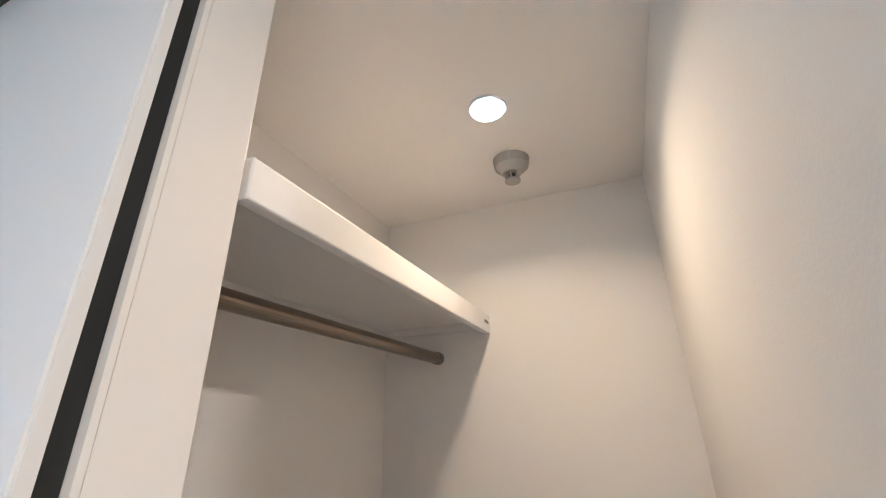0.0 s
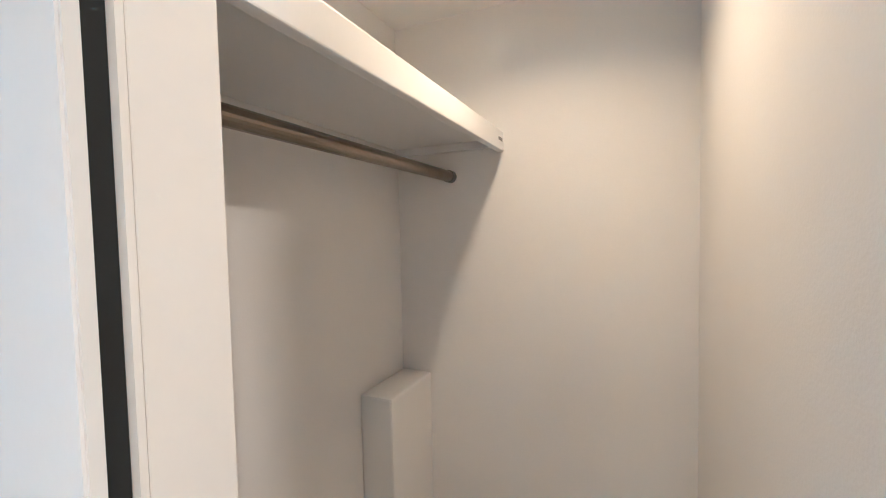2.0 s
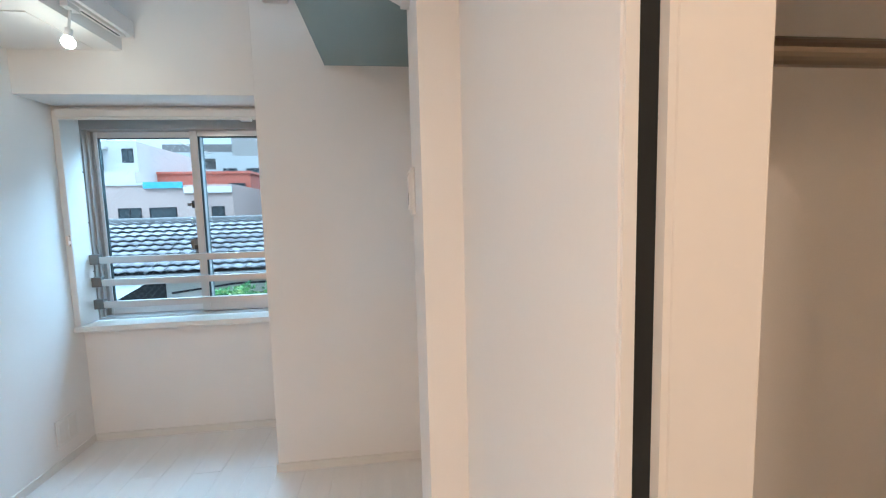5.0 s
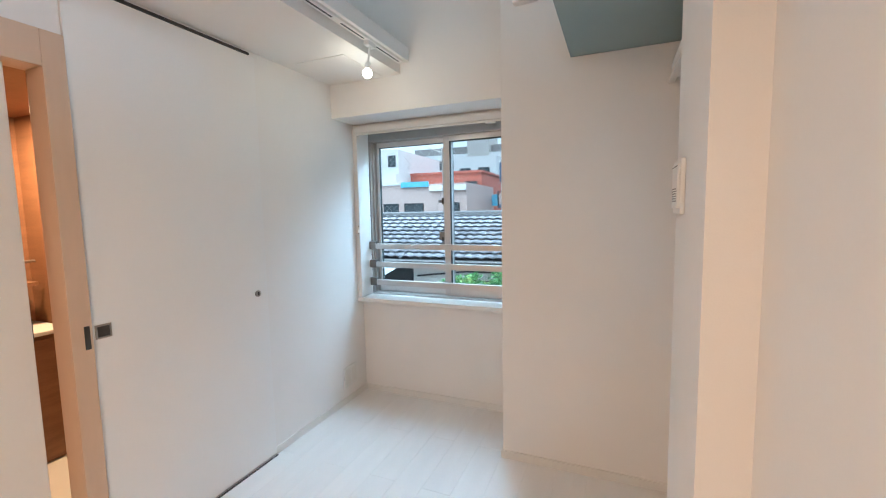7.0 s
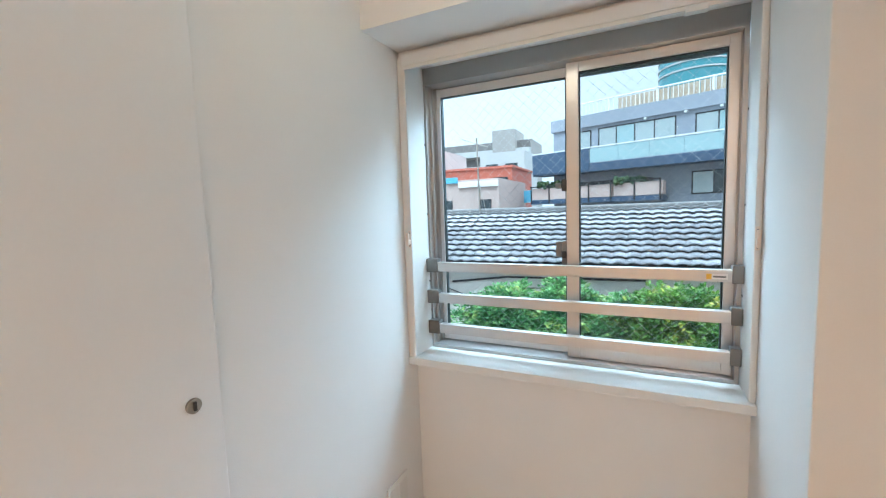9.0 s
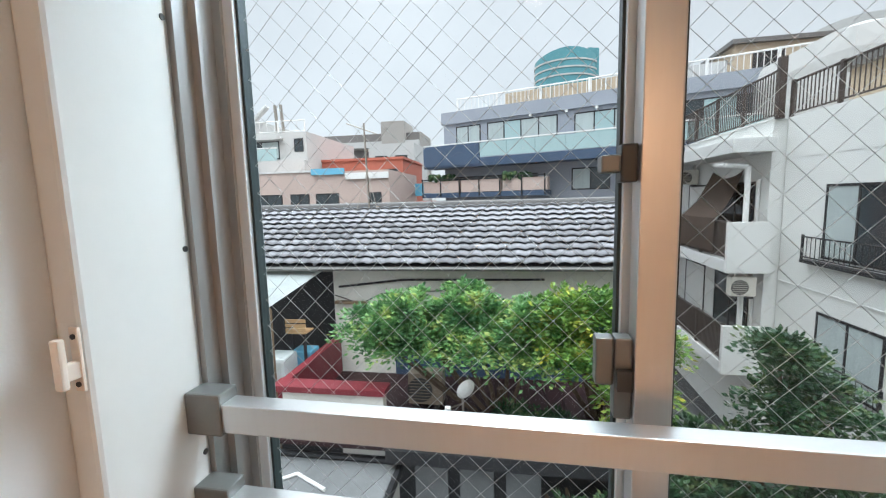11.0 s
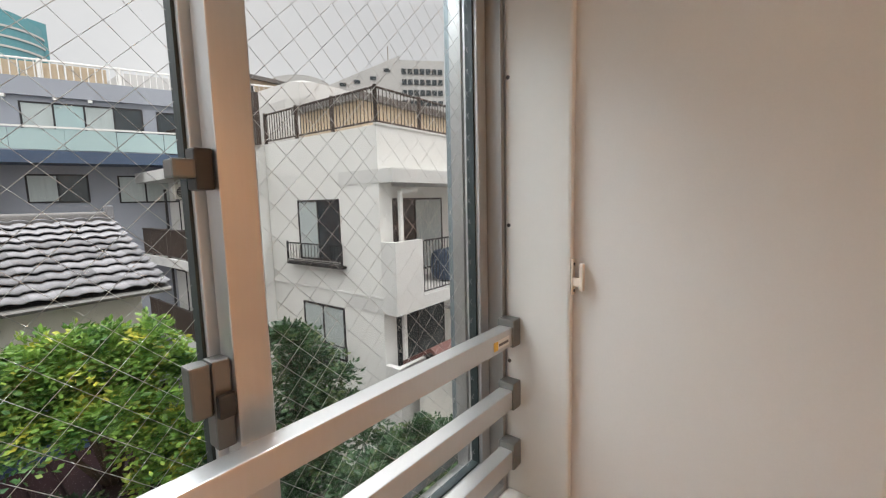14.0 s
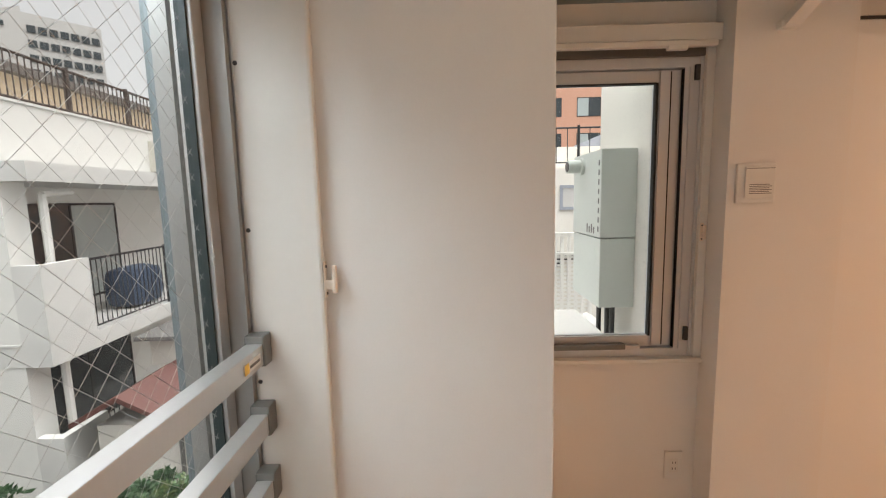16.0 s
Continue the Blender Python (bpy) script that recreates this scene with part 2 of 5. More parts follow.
def leaf_mat(name, a, b, c):
    m = bpy.data.materials.new(name)
    m.use_nodes = True
    n, l = m.node_tree.nodes, m.node_tree.links
    p = n["Principled BSDF"]
    p.inputs["Roughness"].default_value = 0.5
    g = n.new("ShaderNodeNewGeometry")
    rp = n.new("ShaderNodeValToRGB")
    e = rp.color_ramp.elements
    e[0].color, e[1].color = (*a, 1), (*c, 1)
    mid = e.new(0.7)
    mid.color = (*b, 1)
    co = n.new("ShaderNodeTexCoord")
    # tuft-sized noise paints self-shadow and lit sprays into the leaf colour
    ns = n.new("ShaderNodeTexNoise")
    ns.inputs["Scale"].default_value = 2.8
    ns.inputs["Detail"].default_value = 3
    l.new(co.outputs["Object"], ns.inputs["Vector"])
    k1 = n.new("ShaderNodeMath")
    k1.operation, k1.inputs[1].default_value, k1.inputs[2].default_value = "MULTIPLY_ADD", 2.6, -1.0
    l.new(ns.outputs["Fac"], k1.inputs[0])
    k2 = n.new("ShaderNodeMath")
    k2.operation, k2.inputs[1].default_value = "MULTIPLY_ADD", 0.42
    l.new(g.outputs["Random Per Island"], k2.inputs[0])
    l.new(k1.outputs[0], k2.inputs[2])
    l.new(k2.outputs[0], rp.inputs["Fac"])
    l.new(rp.outputs["Color"], p.inputs["Base Color"])
    tr = n.new("ShaderNodeBsdfTranslucent")
    l.new(rp.outputs["Color"], tr.inputs["Color"])
    ms = n.new("ShaderNodeMixShader")
    ms.inputs["Fac"].default_value = 0.25
    l.new(p.outputs["BSDF"], ms.inputs[1])
    l.new(tr.outputs["BSDF"], ms.inputs[2])
    l.new(ms.outputs["Shader"], n["Material Output"].inputs["Surface"])
    return m


MESH = bpy.data.materials.new("fine_insect_mesh")
MESH.use_nodes = True
mn, ml_ = MESH.node_tree.nodes, MESH.node_tree.links
thread = mn["Principled BSDF"]
thread.inputs["Base Color"].default_value = (0.16, 0.17, 0.18, 1)
thread.inputs["Roughness"].default_value = 0.6
hole = mn.new("ShaderNodeBsdfTransparent")
weave = mn.new("ShaderNodeMixShader")
weave.inputs["Fac"].default_value = 0.07
ml_.new(hole.outputs["BSDF"], weave.inputs[1])
ml_.new(thread.outputs["BSDF"], weave.inputs[2])
ml_.new(weave.outputs["Shader"], mn["Material Output"].inputs["Surface"])
LEAF = leaf_mat("green_leaves", (0.04, 0.12, 0.045), (0.17, 0.34, 0.11), (0.42, 0.50, 0.15))
LEAFY = leaf_mat("yellow_green_leaves", (0.035, 0.115, 0.02), (0.20, 0.34, 0.06), (0.52, 0.49, 0.07))
LEAFD = leaf_mat("dark_leaves", (0.016, 0.046, 0.022), (0.04, 0.095, 0.034), (0.12, 0.16, 0.06))


# ---- mesh helpers ----
def bx(bm, x0, x1, y0, y1, z0, z1, bevel=0.0):
    g = bmesh.ops.create_cube(bm, size=1)
    for v in g["verts"]:
        v.co = ((x0 + x1) / 2 + v.co.x * (x1 - x0), (y0 + y1) / 2 + v.co.y * (y1 - y0), (z0 + z1) / 2 + v.co.z * (z1 - z0))
    if bevel:
        es = {e for v in g["verts"] for e in v.link_edges}
        bmesh.ops.bevel(bm, geom=list(es), offset=bevel, segments=2, affect="EDGES", profile=0.6)
    return bm


def B(*a, bevel=0.0):
    return bx(bmesh.new(), *a, bevel=bevel)


def rod(bm, p, q, r, seg=10, r2=None):
    p, q = Vector(p), Vector(q)
    m = Matrix.Translation((p + q) / 2) @ (q - p).to_track_quat("Z", "Y").to_matrix().to_4x4()
    bmesh.ops.create_cone(bm, cap_ends=True, segments=seg, radius1=r, radius2=r if r2 is None else r2, depth=(q - p).length, matrix=m)
    return bm


def R(p, q, r, seg=12, r2=None):
    return rod(bmesh.new(), p, q, r, seg, r2)


def prism(pts, z0, z1, bm=None):
    bm = bm or bmesh.new()
    low = [bm.verts.new((x, y, z0)) for x, y in pts]
    top = [bm.verts.new((x, y, z1)) for x, y in pts]
    bm.faces.new(low), bm.faces.new(top)
    for i in range(len(pts)):
        bm.faces.new((low[i - 1], low[i], top[i], top[i - 1]))
    bmesh.ops.recalc_face_normals(bm, faces=bm.faces[:])
    return bm


def sweep(pts, r, bm=None, seg=8):
    bm = bm or bmesh.new()
    for a, b in zip(pts, pts[1:]):
        rod(bm, a, b, r, seg)
    return bm


def part(name, bm, material, parent=None, label=""):
    me = bpy.data.meshes.new(name)
    bm.to_mesh(me)
    bm.free()
    me.materials.append(material)
    ob = new(name, me)
    if parent:
        ob.parent = parent
        ob.matrix_parent_inverse = Matrix.Translation(parent.get("base", (0, 0, 0))).inverted() if parent.type == "EMPTY" else Matrix()
    if label:
        ob["label"] = label
    return ob


SITE = Matrix()   # how the plan in hand lies on the site


def thing(name, base, label, category, group=""):
    ob = new(name)
    ob.empty_display_size = 0.1
    ob.matrix_world = SITE @ Matrix.Translation(base)
    ob["base"] = base
    return tagged(ob, label, category, group)


def struct(name, bm, material):
    return tagged(part(name, bm, material), kind="structure")


def piece(name, me, parent, m):
    ob = new(name, me)
    ob.parent = parent
    if parent.type == "EMPTY":
        ob.matrix_parent_inverse = Matrix.Translation(parent["base"]).inverted()
    ob.matrix_basis = m
    return ob


def mesh_of(name, bm, material):
    me = bpy.data.meshes.new(name)
    bm.to_mesh(me)
    bm.free()
    me.materials.append(material)
    return me


# ---- the room: shell ----
XE, XP, XW = 1.209, 2.016, 2.03   # alcove side, panel face, wall of the second window
struct("floor", B(-1.6, 3.2, -4.5, 0.1, -0.2, -0.004), TRIM)
bm = B(-0.08, 0, -1.77, 0.21, 0, 3.4)
bx(bm, -0.08, 0, -4.5, -2.5, 0, 3.4)
bx(bm, -0.08, 0, -2.5, -1.77, 1.9, 3.4)
struct("wall_west", bm, WALL)
bm = B(0, XE, 0.0, 0.21, 0, 0.70)
bx(bm, 0, XE, -0.30, 0.21, 1.985, 3.4)
struct("wall_north", bm, WALL)
bm = B(XE, XW + 0.18, -0.504, 0.21, 0, 3.4, bevel=0.004)
struct("wall_pillar", bm, WALL)
bm = B(XW, XW + 0.18, -1.295, -0.504, 0, 0.712)
bx(bm, XW, XW + 0.18, -1.295, -0.504, 1.94, 3.4)
struct("wall_east", bm, WALL)
struct("wall_pilaster", prism([(1.921, -1.712), (XW + 0.18, -1.712), (XW + 0.18, -1.295), (1.921, -1.295)], 0, 2.074), WALL)
struct("wall_panel", B(XP, XP + 0.013, -2.382, -1.712, 0, 2.074), DOORW)
# pocket back is black: the darkness of the gap is in its colour
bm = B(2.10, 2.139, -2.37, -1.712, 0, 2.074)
struct("wall_pocket_back", bm, GASKET_SHADE)
struct("wall_south", B(-1.6, 3.4, -4.7, -4.5, 0, 3.4), WALL)
bm = B(1.80, 3.4, -4.5, -2.882, 0, 2.074)
struct("wall_closet_south", bm, WALL)
struct("wall_closet_back", B(3.06, 3.3, -2.882, -1.83, 0, 3.4), WALL)
bm = B(2.130, 3.06, -2.03, -1.83, 0, 2.074)
struct("wall_closet_north", bm, WALL)
struct("wall_loft_east", B(XW + 0.18, 3.06, -1.83, -1.70, 0, 3.4), WALL)
struct("ceiling_closet", B(2.14, 3.06, -2.882, -2.03, 2.015, 2.074), CEIL)
struct("ceiling_low", B(0, 0.527, -4.5, -0.30, 2.2, 2.262), CEIL)
struct("ceiling", B(-1.6, 3.4, -4.7, 0.3, 3.4, 3.5), CEIL)
struct("ceiling_loft", B(1.55, 3.06, -4.5, -0.504, 2.076, 2.22), TEAL)
struct("wall_loft_back", B(XW, 3.4, -4.5, -4.4, 2.22, 3.4), WALL)
struct("wall_bathroom", B(-1.6, -1.5, -4.5, 0.1, 0, 3.4), BROWN)
bm = B(-1.5, -0.08, -1.3, -1.2, 0, 2.0)
bx(bm, -1.5, -0.08, -3.0, -2.9, 0, 2.0)
struct("wall_bathroom_side", bm, BROWN)
struct("ceiling_bathroom", B(-1.5, -0.08, -2.9, -1.3, 1.95, 2.0), BROWN)

# closet opening: jamb, black strip for the shade in the slot, header
bm = B(2.053, 2.130, -2.392, -2.366, 0, 2.074, bevel=0.002)
struct("trim_closet_jamb", bm, TRIM)
struct("trim_slot_edge", B(2.0455, 2.0515, -2.394, -2.36, 0, 2.074), TRIM)
struct("trim_slot_shade", B(2.0295, 2.045, -2.384, -2.36, 0, 2.074), GASKET_SHADE)
struct("trim_panel_edge", B(XP + 0.002, XP + 0.0125, -2.386, -2.3825, 0, 2.074), PLAST)

struct("trim_panel_head", B(XP - 0.006, XP - 0.0005, -2.38, -1.714, 2.0, 2.073), TRIM)
struct("trim_panel_line", B(XP - 0.004, XP - 0.0005, -2.38, -1.714, 1.988, 1.9995), DARK)

# baseboards
bm = B(0.0, 0.008, -0.94, 0.0, 0, 0.045)
bx(bm, 0.008, XE, -0.008, 0.0, 0, 0.045)
bx(bm, XE - 0.008, XE, -0.512, -0.008, 0, 0.045)
bx(bm, XE, XW, -0.512, -0.504, 0, 0.045)
bx(bm, XW - 0.008, XW, -1.295, -0.512, 0, 0.045)
struct("baseboard", bm, TRIM)

# ---- sliding door, doorway and bathroom ----
door = thing("sliding_door", (0.01, -1.35, 0.006), "white flush sliding door panel, closed, hung before the wall", "door")
part("door_leaf", B(-0.002, 0.012, -1.765, -0.940, 0.012, 2.172, bevel=0.002), DOORW, door)
pull = part("recessed_pull", B(0.010, 0.0145, -1.757, -1.703, 0.915, 0.968, bevel=0.001), STEEL, door, "square steel flush pull")
part("pull_cup", B(0.0138, 0.0152, -1.750, -1.710, 0.922, 0.961), DARK, pull)
knob = part("lock_escutcheon", R((0.011, -1.008, 0.943), (0.018, -1.008, 0.943), 0.017, 24), STEEL, door, "round satin steel thumb turn")
part("thumb_turn", B(0.0178, 0.023, -1.011, -1.005, 0.933, 0.953, bevel=0.001), DARK, knob)
struct("trim_door_track", B(0.0, 0.014, -2.5, -0.972, 2.175, 2.186), DARK)
struct("trim_floor_track", B(0.0125, 0.02, -1.765, -0.938, 0.0, 0.004), DARK)
bm = B(-0.085, 0.022, -1.835, -1.768, 0, 1.98, bevel=0.003)
bx(bm, -0.085, 0.022, -2.5, -1.835, 1.86, 1.98, bevel=0.003)
bx(bm, -0.085, 0.022, -2.5, -2.36, 0, 1.86, bevel=0.003)
struct("trim_bathroom_doorway", bm, FRAMEB)
struct("trim_strike", B(0.0225, 0.0245, -1.795, -1.778, 0.89, 0.975), DARK)
bdoor = thing("door_bathroom", (-0.045, -2.2, 0.01), "white bathroom sliding door standing part open", "door")
part("door_leaf", B(-0.06, -0.03, -2.36, -1.912, 0.01, 1.858, bevel=0.003), TRIM, bdoor)
part("latch_plate", B(-0.057, -0.033, -1.9118, -1.909, 0.95, 1.03), DARK, bdoor)
shelf = thing("bathroom_shelf", (-1.5, -1.8, 0.9), "dark wooden wall shelf with a steel rail", "shelf")
part("board", B(-1.5, -1.3, -2.3, -1.35, 0.98, 1.0, bevel=0.002), BROWN, shelf)
part("rail", R((-1.32, -2.3, 1.12), (-1.32, -1.35, 1.12), 0.008), STEEL, shelf)
part("bracket", B(-1.5, -1.31, -1.62, -1.605, 0.9, 1.13), STEEL, shelf)
cab = thing("bathroom_cabinet", (-1.2, -1.62, 0.0), "dark brown wooden low cabinet in the bathroom", "cabinet")
part("body", B(-1.48, -1.15, -1.95, -1.32, 0.0, 0.72, bevel=0.004), BROWN, cab)
part("door", B(-1.149, -1.135, -1.63, -1.33, 0.03, 0.70, bevel=0.003), BROWN, cab)
part("door", B(-1.149, -1.135, -1.94, -1.64, 0.03, 0.70, bevel=0.003), BROWN, cab)
part("top", B(-1.49, -1.12, -1.96, -1.31, 0.722, 0.745, bevel=0.004), TRIM, cab, "pale counter top")
bl = thing("bathroom_downlight", (-1.05, -1.6, 1.94), "small warm recessed bathroom downlight, lit", "ceiling light")
part("ring", R((-1.05, -1.6, 1.941), (-1.05, -1.6, 1.9495), 0.05, 24), PLAST, bl)
part("lens", R((-1.05, -1.6, 1.938), (-1.05, -1.6, 1.9405), 0.038, 24), GLOW, bl)

# ---- closet ----
cs = thing("closet_shelf", (3.05, -2.2, 1.6), "white fixed closet shelf with a deep front edge", "shelf")
part("board", B(2.142, 3.058, -2.37, -2.032, 1.628, 1.646), DOORW, cs)
part("front_edge", B(2.142, 3.058, -2.389, -2.368, 1.593, 1.648, bevel=0.003), DOORW, cs)
part("end_cleat", B(3.04, 3.058, -2.366, -2.032, 1.606, 1.629), DOORW, cs)
part("sticker", B(3.0, 3.045, -2.3895, -2.3882, 1.612, 1.632), PAPER, cs, "small printed label")
for i in range(3):
    part("print_bar", B(3.004 + i * 0.013, 3.013 + i * 0.013, -2.3902, -2.3896, 1.618, 1.627), INK, cs)
rail = thing("hanging_rail", (3.05, -2.219, 1.53), "satin steel hanging rail under the closet shelf", "rail")
part("tube", R((2.142, -2.219, 1.531), (3.046, -2.219, 1.531), 0.0165, 20), RODM, rail)
part("end_socket", R((3.034, -2.219, 1.531), (3.058, -2.219, 1.531), 0.019, 20), ALUD, rail, "dark metal end socket")
struct("wall_closet_boxing", B(2.815, 3.06, -2.135, -2.03, 0, 0.908, bevel=0.008), WALL)
dl = thing("closet_downlight", (2.593, -2.55, 2.015), "round recessed closet downlight, lit warm", "ceiling light")
part("ring", R((2.593, -2.55, 2.009), (2.593, -2.55, 2.0155), 0.043, 32), PLAST, dl)
part("lens", R((2.593, -2.55, 2.0065), (2.593, -2.55, 2.0088), 0.037, 32), GLOW, dl)
sm = thing("smoke_detector", (2.822, -2.546, 2.015), "grey-white round heat detector on the closet ceiling", "detector")
part("base", R((2.822, -2.546, 1.992), (2.822, -2.546, 2.0155), 0.046, 28, 0.05), GREYP, sm)
part("body", R((2.822, -2.546, 1.972), (2.822, -2.546, 1.992), 0.026, 24, 0.044), GREYP, sm)
for i in range(6):
    a = i * math.pi / 3
    part("cage_post", B(2.820 + 0.017 * math.cos(a), 2.824 + 0.017 * math.cos(a), -2.548 + 0.017 * math.sin(a), -2.544 + 0.017 * math.sin(a), 1.952, 1.974), GREYP, sm)
part("sensor", R((2.822, -2.546, 1.953), (2.822, -2.546, 1.972), 0.009, 12), DARK, sm)
part("cage_cap", R((2.822, -2.546, 1.948), (2.822, -2.546, 1.953), 0.021, 20), GREYP, sm)

# ---- ceiling beam, track and bulb ----
struct("trim_beam", B(0.5275, 0.59, -4.5, -0.302, 2.262, 2.342, bevel=0.003), WALL)
tr = thing("lighting_track", (0.555, -1.5, 2.26), "pale surface lighting track under the beam", "track")
part("channel", B(0.538, 0.573, -3.2, -0.345, 2.248, 2.2615), TRIM, tr)
for y0, y1 in ((-3.19, -1.0), (-0.93, -0.74), (-0.62, -0.37)):
    part("slot", B(0.551, 0.560, y0, y1, 2.2465, 2.2478), DARK, tr)
tb = thing("track_lamp", (0.535, -0.68, 2.25), "bare warm bulb hanging from the track, lit", "lamp")
part("adapter", B(0.540, 0.570, -0.72, -0.65, 2.224, 2.2475, bevel=0.003), PLAST, tb)
part("stem", R((0.552, -0.68, 2.226), (0.538, -0.68, 2.145), 0.005), PLAST, tb)
part("socket", R((0.539, -0.68, 2.15), (0.534, -0.68, 2.12), 0.014, 16), PLAST, tb)
bm = bmesh.new()
bmesh.ops.create_uvsphere(bm, u_segments=20, v_segments=12, radius=0.025, matrix=Matrix.Translation((0.532, -0.68, 2.095)))
part("bulb", bm, GLOW, tb, "glowing round bulb")
sp = thing("air_vent", (1.35, -0.51, 2.36), "white vent hood with a dark mouth on the pillar", "vent")
part("body", B(1.28, 1.40, -0.56, -0.505, 2.355, 2.45, bevel=0.012), PLAST, sp)
part("mouth", B(1.325, 1.375, -0.563, -0.5595, 2.36, 2.39), DARK, sp)

# ---- small fittings on the walls ----
ot = thing("wall_socket", (0.004, -0.21, 0.19), "white double socket plate on the side wall", "socket")
part("plate", B(0.0005, 0.008, -0.285, -0.135, 0.115, 0.265, bevel=0.002), PLAST, ot)
for j in range(2):
    part("insert", B(0.008, 0.0095, -0.27 + j * 0.068, -0.215 + j * 0.068, 0.135, 0.245), TRIM, ot)
ot = thing("wall_socket", (XW - 0.004, -1.208, 0.265), "white socket plate below the casement window", "socket")
part("plate", B(XW - 0.009, XW - 0.0005, -1.244, -1.171, 0.208, 0.328, bevel=0.002), PLAST, ot)
part("insert", B(XW - 0.0105, XW - 0.009, -1.225, -1.191, 0.238, 0.298), TRIM, ot)
for j in range(2):
    for k in range(2):
        part("pin_hole", B(XW - 0.0112, XW - 0.0105, -1.216 + k * 0.012, -1.213 + k * 0.012, 0.251 + j * 0.026, 0.260 + j * 0.026), INK, ot)
rc = thing("wall_controller", (1.915, -1.39, 1.41), "ivory wall controller with small printed notes on it", "control panel")
part("back_plate", B(1.909, 1.9205, -1.458, -1.322, 1.343, 1.482, bevel=0.004), PLAST, rc)
face = part("cover", B(1.903, 1.909, -1.450, -1.348, 1.358, 1.470, bevel=0.002), PLAST, rc)
part("seam", B(1.9024, 1.903, -1.448, -1.350, 1.4625, 1.4645), INK, face)
for i in range(6):
    part("print_bar", B(1.9024, 1.903, -1.440 + 0.008 * (i % 2), -1.362, 1.375 + i * 0.0062, 1.3775 + i * 0.0062), INK, face)
hp = thing("access_hatch", (0.28, -0.75, 2.2), "flush white access hatch in the low ceiling", "hatch")
part("panel", B(0.09, 0.41, -0.72, -0.335, 2.1955, 2.1995, bevel=0.001), CEIL, hp)
lb = thing("ladder_hook_bar", (1.9, -1.5, 2.0), "white bent metal bar under the loft edge", "bar")
hook = part("bar", prism([(0, 0), (0.03, 0), (0.03, 0.05), (0, 0.05)], 0, 0.16), PLAST, lb)
hook.matrix_basis = Matrix.Translation((1.895, -1.49, 1.93)) @ Matrix.Rotation(radians(-62), 4, "Y")
part("foot", B(1.896, 1.925, -1.50, -1.43, 1.925, 1.95, bevel=0.003), PLAST, lb)

# ---- window 1: two wired-glass sashes with three guard rails ----
win = tagged(new("window_1"), kind="structure")
win.location = (0.63, 0.1, 0.7)
win["base"] = (0.63, 0.1, 0.7)
bm = B(0.034, 1.189, 0.084, 0.215, 0.712, 0.745)
bx(bm, 0.034, 1.189, 0.084, 0.215, 1.885, 1.955)
bx(bm, 0.034, 0.044, 0.084, 0.215, 0.745, 1.885)
bx(bm, 0.044, 0.056, 0.112, 0.118, 0.745, 1.885)
bx(bm, 0.044, 0.058, 0.158, 0.165, 0.745, 1.885)
bx(bm, 0.044, 0.052, 0.205, 0.215, 0.745, 1.885)
bx(bm, 1.175, 1.189, 0.084, 0.215, 0.745, 1.885)
bx(bm, 1.162, 1.175, 0.12, 0.13, 0.745, 1.885)
bx(bm, 1.162, 1.175, 0.175, 0.185, 0.745, 1.885)
part("window_frame", bm, ALUF, win)
part("window_sill", B(0.0, XE, -0.076, 0.0835, 0.70, 0.7325, bevel=0.003), TRIM, win)
part("casing", B(0.0, 0.036, -0.070, 0.0835, 0.733, 1.955, bevel=0.006), TRIM, win)
part("casing", B(1.1895, XE, -0.060, 0.0835, 0.733, 1.955, bevel=0.006), TRIM, win)
part("head_casing", B(0.0, XE, -0.06, 0.215, 1.9555, 1.984), TRIM, win)


